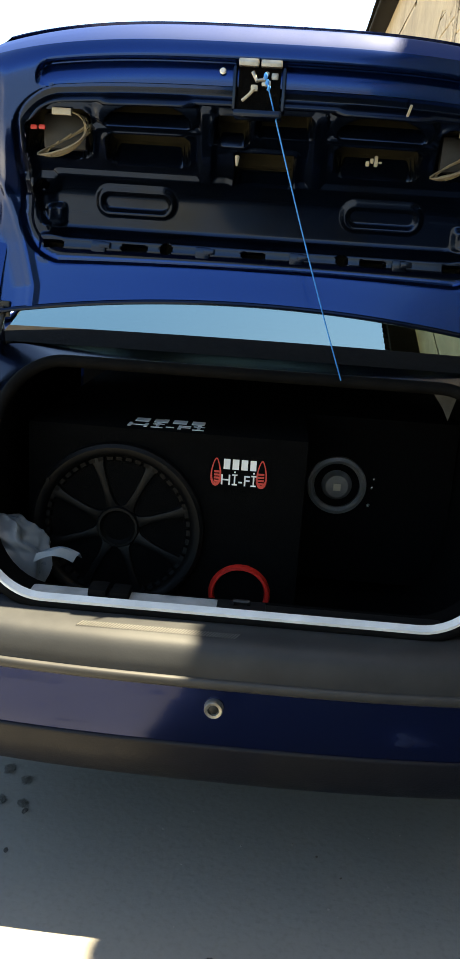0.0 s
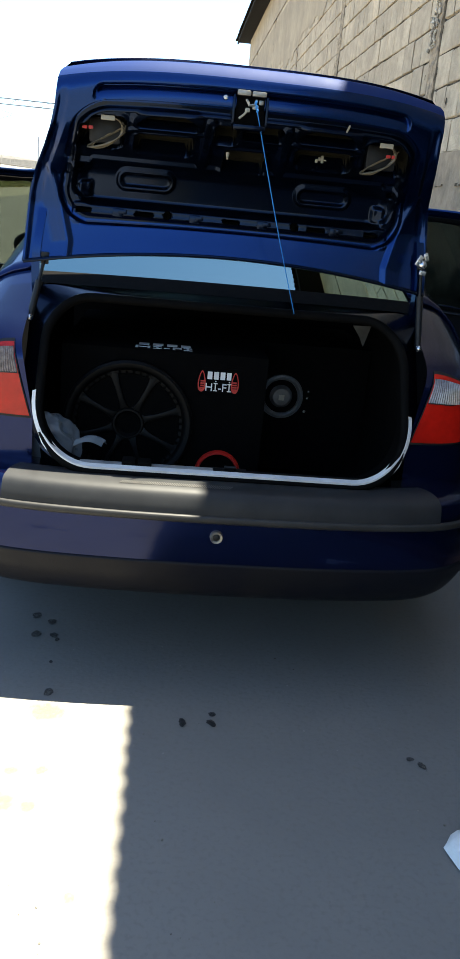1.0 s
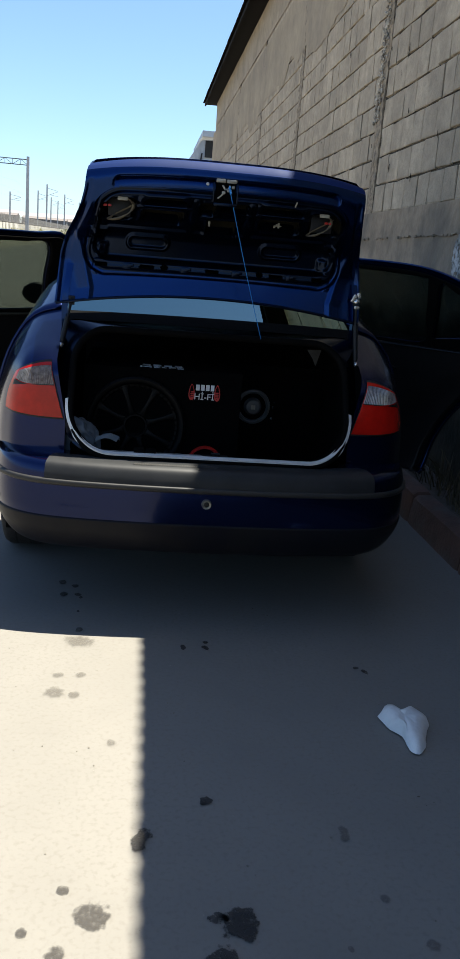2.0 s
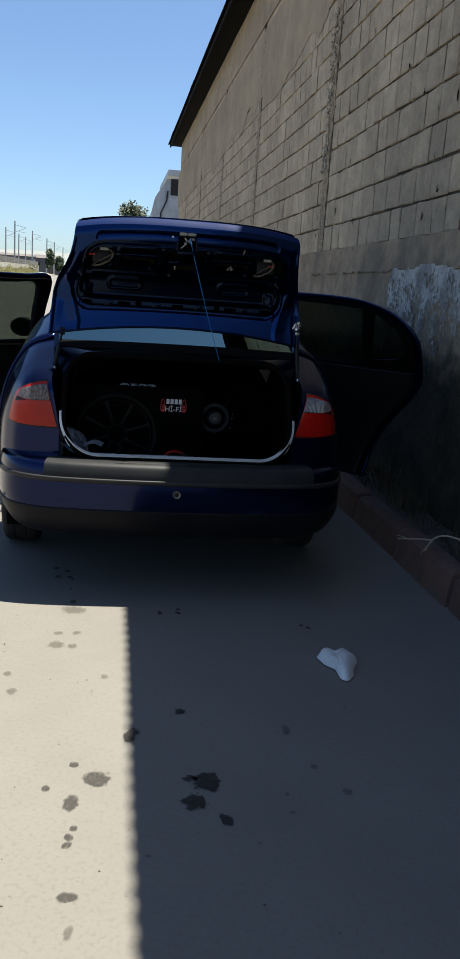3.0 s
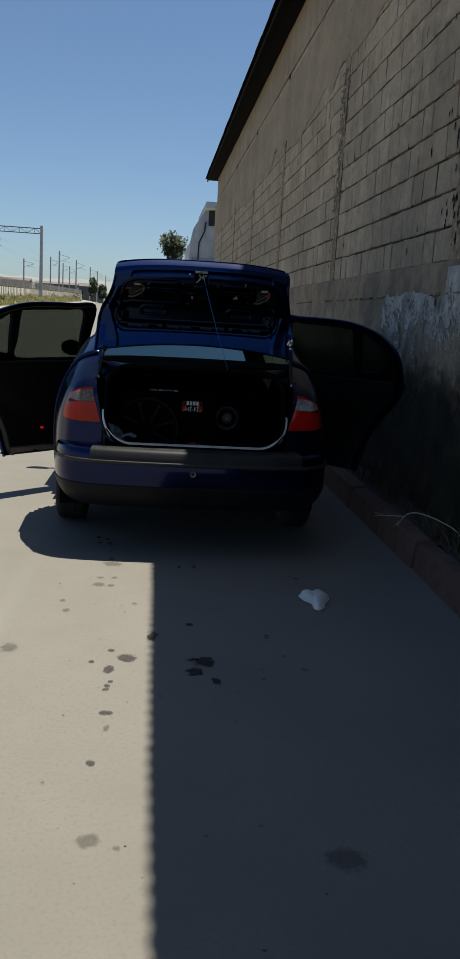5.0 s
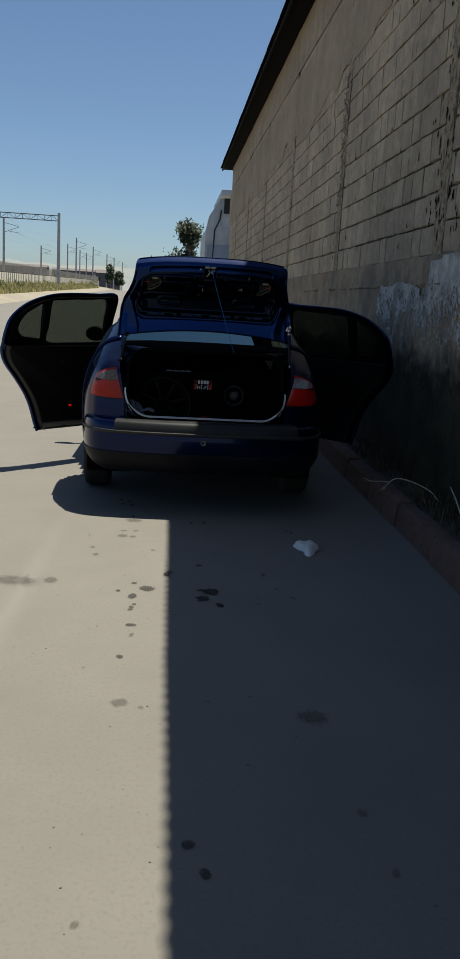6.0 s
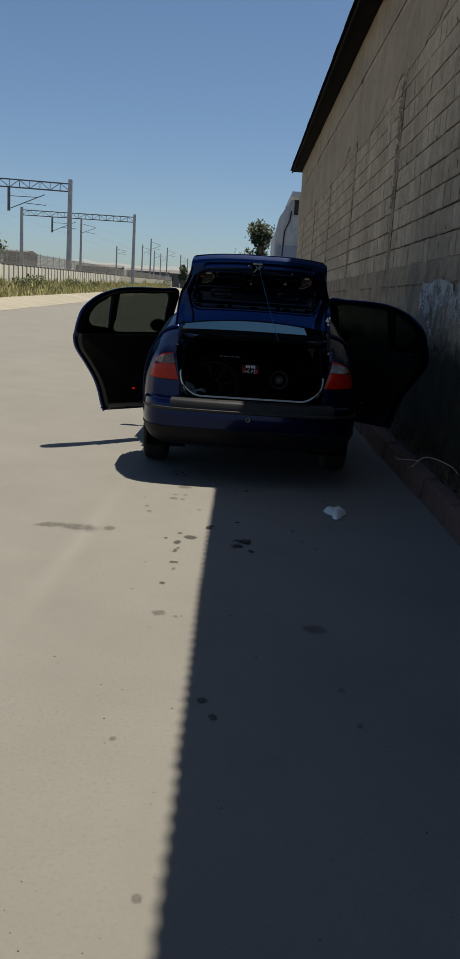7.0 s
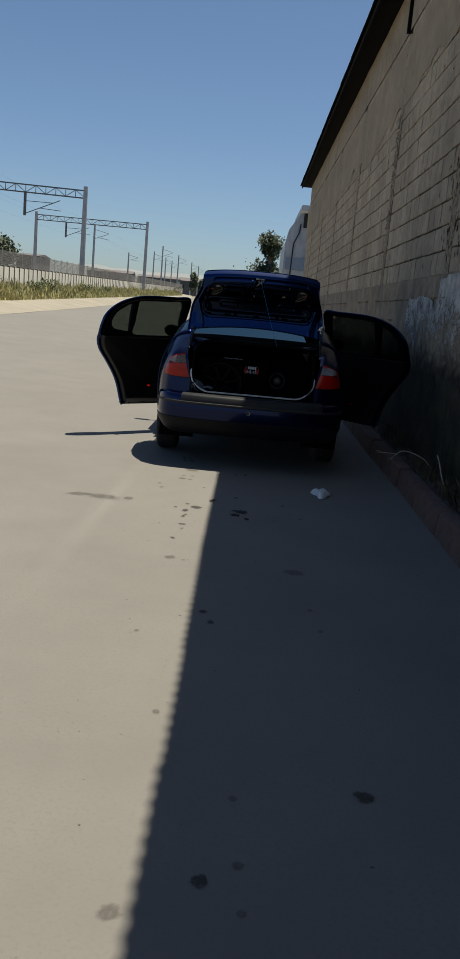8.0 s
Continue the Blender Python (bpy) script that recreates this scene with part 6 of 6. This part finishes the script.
spot(-.95, -1.6, .150, 3.4, TRACK, "long pale worn track on the concrete", -.035)
spot(-1.9, -3.2, .14, 4.0, TRACK, "long pale worn track on the concrete")
rg = random.Random(21)
bm = bmesh.new()
for k in range(900):
    x, y = rg.uniform(-1.9, 1.3), rg.uniform(-6.5, .4)
    r = rg.uniform(.001, .0026) if k % 9 else rg.uniform(.0025, .0045)
    bmesh.ops.create_icosphere(bm, subdivisions=1, radius=r, matrix=Matrix.Translation((x, y, r * .4)) @ Matrix.Diagonal((1, rg.uniform(.6, 1.4), .6, 1)))
tagged(link_mesh("grit", bm, GRIT, 0), "scattered grit on the concrete road", "grit", kind="stuff")

bm = bmesh.new()
for k in range(45):
    x, y = rg.gauss(-.1, .7), rg.uniform(-5.8, .5)
    if not -1.9 < x < 1.3:
        continue
    r = rg.uniform(.0015, .0042)
    bmesh.ops.create_icosphere(bm, subdivisions=1, radius=r, matrix=Matrix.Translation((x, y, r * .25)) @ Matrix.Rotation(rg.random() * 3, 4, "Z") @ Matrix.Diagonal((1, rg.uniform(.5, 2.2), .45, 1)))
tagged(link_mesh("dark_grit", bm, SOIL, 0), "dark crumbs of soil scattered on the concrete", "grit", kind="stuff")

# crumpled paper
bm = bmesh.new()
out = curve_pts([(-.080, .030), (-.055, .070), (-.005, .052), (.045, .062), (.085, .030), (.070, -.020), (.062, -.070), (.035, -.115), (.005, -.100), (-.010, -.050), (-.050, -.020), (-.080, .030)], 40)[:-1]
c = [bm.verts.new((0.0, 0.01, .044))]
prev = None
rings = []
for k, sc in enumerate((.3, .6, .85, 1.0)):
    rings.append([bm.verts.new((x * sc + .006 * noise.noise((x * 30, y * 30, k)), y * sc * 1.35, (.046, .044, .030, .006)[k] + .014 * noise.noise((x * 26 * sc, y * 26 * sc, 3 + k)) * (k < 3))) for x, y in out])
for q in range(len(out)):
    bm.faces.new((c[0], rings[0][q], rings[0][(q + 1) % len(out)]))
for r0, r1 in zip(rings, rings[1:]):
    for q in range(len(out)):
        bm.faces.new((r0[q], r1[q], r1[(q + 1) % len(out)], r0[(q + 1) % len(out)]))
bmesh.ops.transform(bm, matrix=pose(.632, -.645, .0, 0, 0, -12), verts=bm.verts)
tagged(link_mesh("crumpled_paper", bm, PAPER, 60), "crumpled white paper lying on the concrete road", "litter")

# twigs and weeds on the planting strip
bm = bmesh.new()
tube(bm, curve_pts([(1.355, .320, .192), (1.404, .355, .240), (1.435, .325, .272), (1.470, .250, .289), (1.515, .080, .296), (1.562, -.112, .284), (1.585, -.20, .250)], 22), .0058, 6, .0032)
tube(bm, [(1.404, .355, .240), (1.34, .362, .243), (1.27, .368, .240), (1.215, .373, .238)], .0045, 6, .002)
tube(bm, [(1.27, .368, .240), (1.235, .378, .252), (1.212, .382, .256)], .0028, 5, .0015)
tube(bm, [(1.404, .355, .240), (1.36, .318, .212), (1.314, .277, .192)], .0036, 5, .002)
tube(bm, [(1.585, -.20, .250), (1.60, -.235, .235)], .0022, 5, .001)
tagged(link_mesh("twig", bm, TWIG), "pale dry forked twig lying over the kerb", "twig")
bm = bmesh.new()
tube(bm, [(1.60, -.76, .17), (1.585, -.69, .25), (1.595, -.52, .33), (1.60, -.39, .378)], .0065, 6, .004)
tube(bm, [(1.595, -.52, .33), (1.575, -.53, .335)], .003, 5, .002)
tagged(link_mesh("stick", bm, TWIG), "short pale stick standing in the weeds", "twig")
rg = random.Random(31)
bm = bmesh.new()
for k in range(4200):
    y = rg.uniform(-9, 20) if k % 2 else rg.gauss(-.6, 1.4)
    x = rg.uniform(KERB_X + .16, WALL_X - .05)
    dense = noise.noise((y * .9, 3, 3))
    if dense < -.05 and rg.random() < .75:
        continue
    h = rg.uniform(.04, .20) * (1 + dense)
    a, w = rg.random() * math.tau, rg.uniform(.0015, .0045)
    lean = Vector((rg.uniform(-.5, .3), rg.uniform(-.5, .5), 1)).normalized() * h
    e = Vector((math.cos(a), math.sin(a), 0)) * w
    p = Vector((x, y, .16))
    v = [bm.verts.new(q) for q in (p - e, p + e, p + lean * .6 + e * .7, p + lean + Vector((lean.x * .4, lean.y * .4, -.02)), p + lean * .6 - e * .7)]
    bm.faces.new(v)
tagged(link_mesh("weeds", bm, WEED, 0), "dry weeds growing between kerb and wall", "weeds", kind="stuff")

# ---- blocks of the wall ----
COURSE, LENGTH = 0.2385, 0.31


def block_mesh(seed, length, height, proud):
    """One block face with worn, rounded edges and slightly uneven corners."""
    rg = random.Random(seed)
    bm = bmesh.new()
    b = .007
    q = []
    for ins, dx in ((0.0, 0.014), (0.0, -proud + .004), (b, -proud)):
        ring = []
        for sy, sz in ((0, 0), (1, 0), (1, 1), (0, 1)):
            y = ins + (length - 2 * ins) * sy + rg.uniform(-.008, .008)
            z = ins + (height - 2 * ins) * sz + rg.uniform(-.007, .007)
            ring.append(bm.verts.new((dx + rg.uniform(-.001, .001), y, z)))
        q.append(ring)
    for r0, r1 in zip(q, q[1:]):
        for j in range(4):
            bm.faces.new((r0[j], r1[j], r1[(j + 1) % 4], r0[(j + 1) % 4]))
    bm.faces.new(q[-1][::-1])
    return bm


shared = {}


def shared_block(kind, length, proud):
    if kind not in shared:
        bm = block_mesh(int(length * 1000) + int(proud * 100000), length, COURSE - .018, proud)
        me = bpy.data.meshes.new("block")
        bm.normal_update()
        bm.to_mesh(me)
        bm.free()
        me.materials.append(BLOCK)
        shared[kind] = me
    return shared[kind]


rg = random.Random(77)
far = bmesh.new()
count = 0
edges = [WALL_Y0] + COLUMNS + [WALL_Y1]
for row in range(14):
    z = PLINTH_Z + row * COURSE + .006
    for y0, y1 in zip(edges, edges[1:]):
        y = y0 + .115
        end = y1 - (.115 if y1 != WALL_Y1 else .0)
        first_len = LENGTH if row % 2 else LENGTH * .5
        k = 0
        while y < end - .05:
            ln = min(first_len if k == 0 else LENGTH * rg.choice((1, 1, 1, .75, .85)), end - y)
            if end - (y + ln) < .08:
                ln = end - y
            k += 1
            smear = row >= 11 and noise.noise((y * .25, row * .4, 1)) > -.25 - .12 * (row - 9)
            proud = .006
            gap = rg.choice((.006, .010, .014, .014, .020)) if not smear else .004
            near = -1.2 < y < 9.2 and row < 12
            if near and count < 300:
                q = round(ln - gap, 2)
                ob = new("block", shared_block((q, count % 7), max(.05, q), proud + .0008 * (count % 7)))
                ob.parent = wall
                ob.location = (WALL_X + .0 + rg.uniform(-.002, .002), y, z)
                count += 1
            else:
                bmb = block_mesh(rg.randrange(999), max(.04, ln - gap), COURSE - (.018 if not smear else .008), proud)
                bmesh.ops.translate(bmb, verts=bmb.verts, vec=(WALL_X + rg.uniform(-.002, .002), y, z))
                me = bpy.data.meshes.new("tmp")
                bmb.to_mesh(me)
                bmb.free()
                far.from_mesh(me)
                bpy.data.meshes.remove(me)
            y += ln
far_ob = link_mesh("far_blocks", far, BLOCK_FAR, 0)
far_ob.parent = wall
far_ob["kind"] = "stuff"
# flat near-black shapes on the block wall, painted for the shade in weathered holes
slits = [(cy + sd * rg.uniform(.12, .20), PLINTH_Z + (r0 + rg.uniform(.25, .75)) * COURSE) for cy in COLUMNS[1:6] for r0 in range(9) for sd in (-1, 1) if rg.random() < .85]
slits += [(rg.uniform(-3.2, 2.6), rg.uniform(PLINTH_Z + .1, 4.2)) for k in range(40)] + [(.83 - abs(rg.gauss(0, .45)) if k % 3 else .83 + abs(rg.gauss(0, .35)), PLINTH_Z + .12 + 2.3 * rg.random() ** 1.7) for k in range(66)] + [(rg.uniform(2.6, 12), rg.uniform(PLINTH_Z + .1, 4.0)) for k in range(26)]
slits += [(.83 + rg.uniform(-.09, .09), PLINTH_Z + .08 + 1.5 * rg.random()) for k in range(16)]
for y, z in slits:
    bm = bmesh.new()
    h, w = rg.uniform(.022, .062), rg.uniform(.006, .017)
    ring = [(WALL_X - .0150, y + w * k2 * math.cos(a2), z + h * k2 * math.sin(a2)) for a2, k2 in ((math.tau * q / 11, rg.uniform(.35, 1.25)) for q in range(11))]
    bm.faces.new([bm.verts.new(p) for p in ring])
    part("chip", bm, PIT, wall, smooth=0)
# pebbles laid bare where the casting of a tie column has washed out
bm = bmesh.new()
for k in range(420):
    y = 4.87 + rg.gauss(0, .05)
    z = 2.70 + 1.45 * rg.random() ** 1.2
    if abs(y - 4.87) > .11:
        continue
    r = rg.uniform(.006, .016)
    bmesh.ops.create_icosphere(bm, subdivisions=1, radius=r, matrix=Matrix.Translation((WALL_X - .016 - rg.uniform(0, .008), y, z)) @ Matrix.Rotation(rg.random() * 3, 4, "X") @ Matrix.Diagonal((.7, rg.uniform(.7, 1.3), rg.uniform(.7, 1.3), 1)))
pebbles = part("bare_pebbles", bm, STONE, wall, "rough pebbles showing in the washed-out column", smooth=0)
pebbles["kind"] = "stuff"
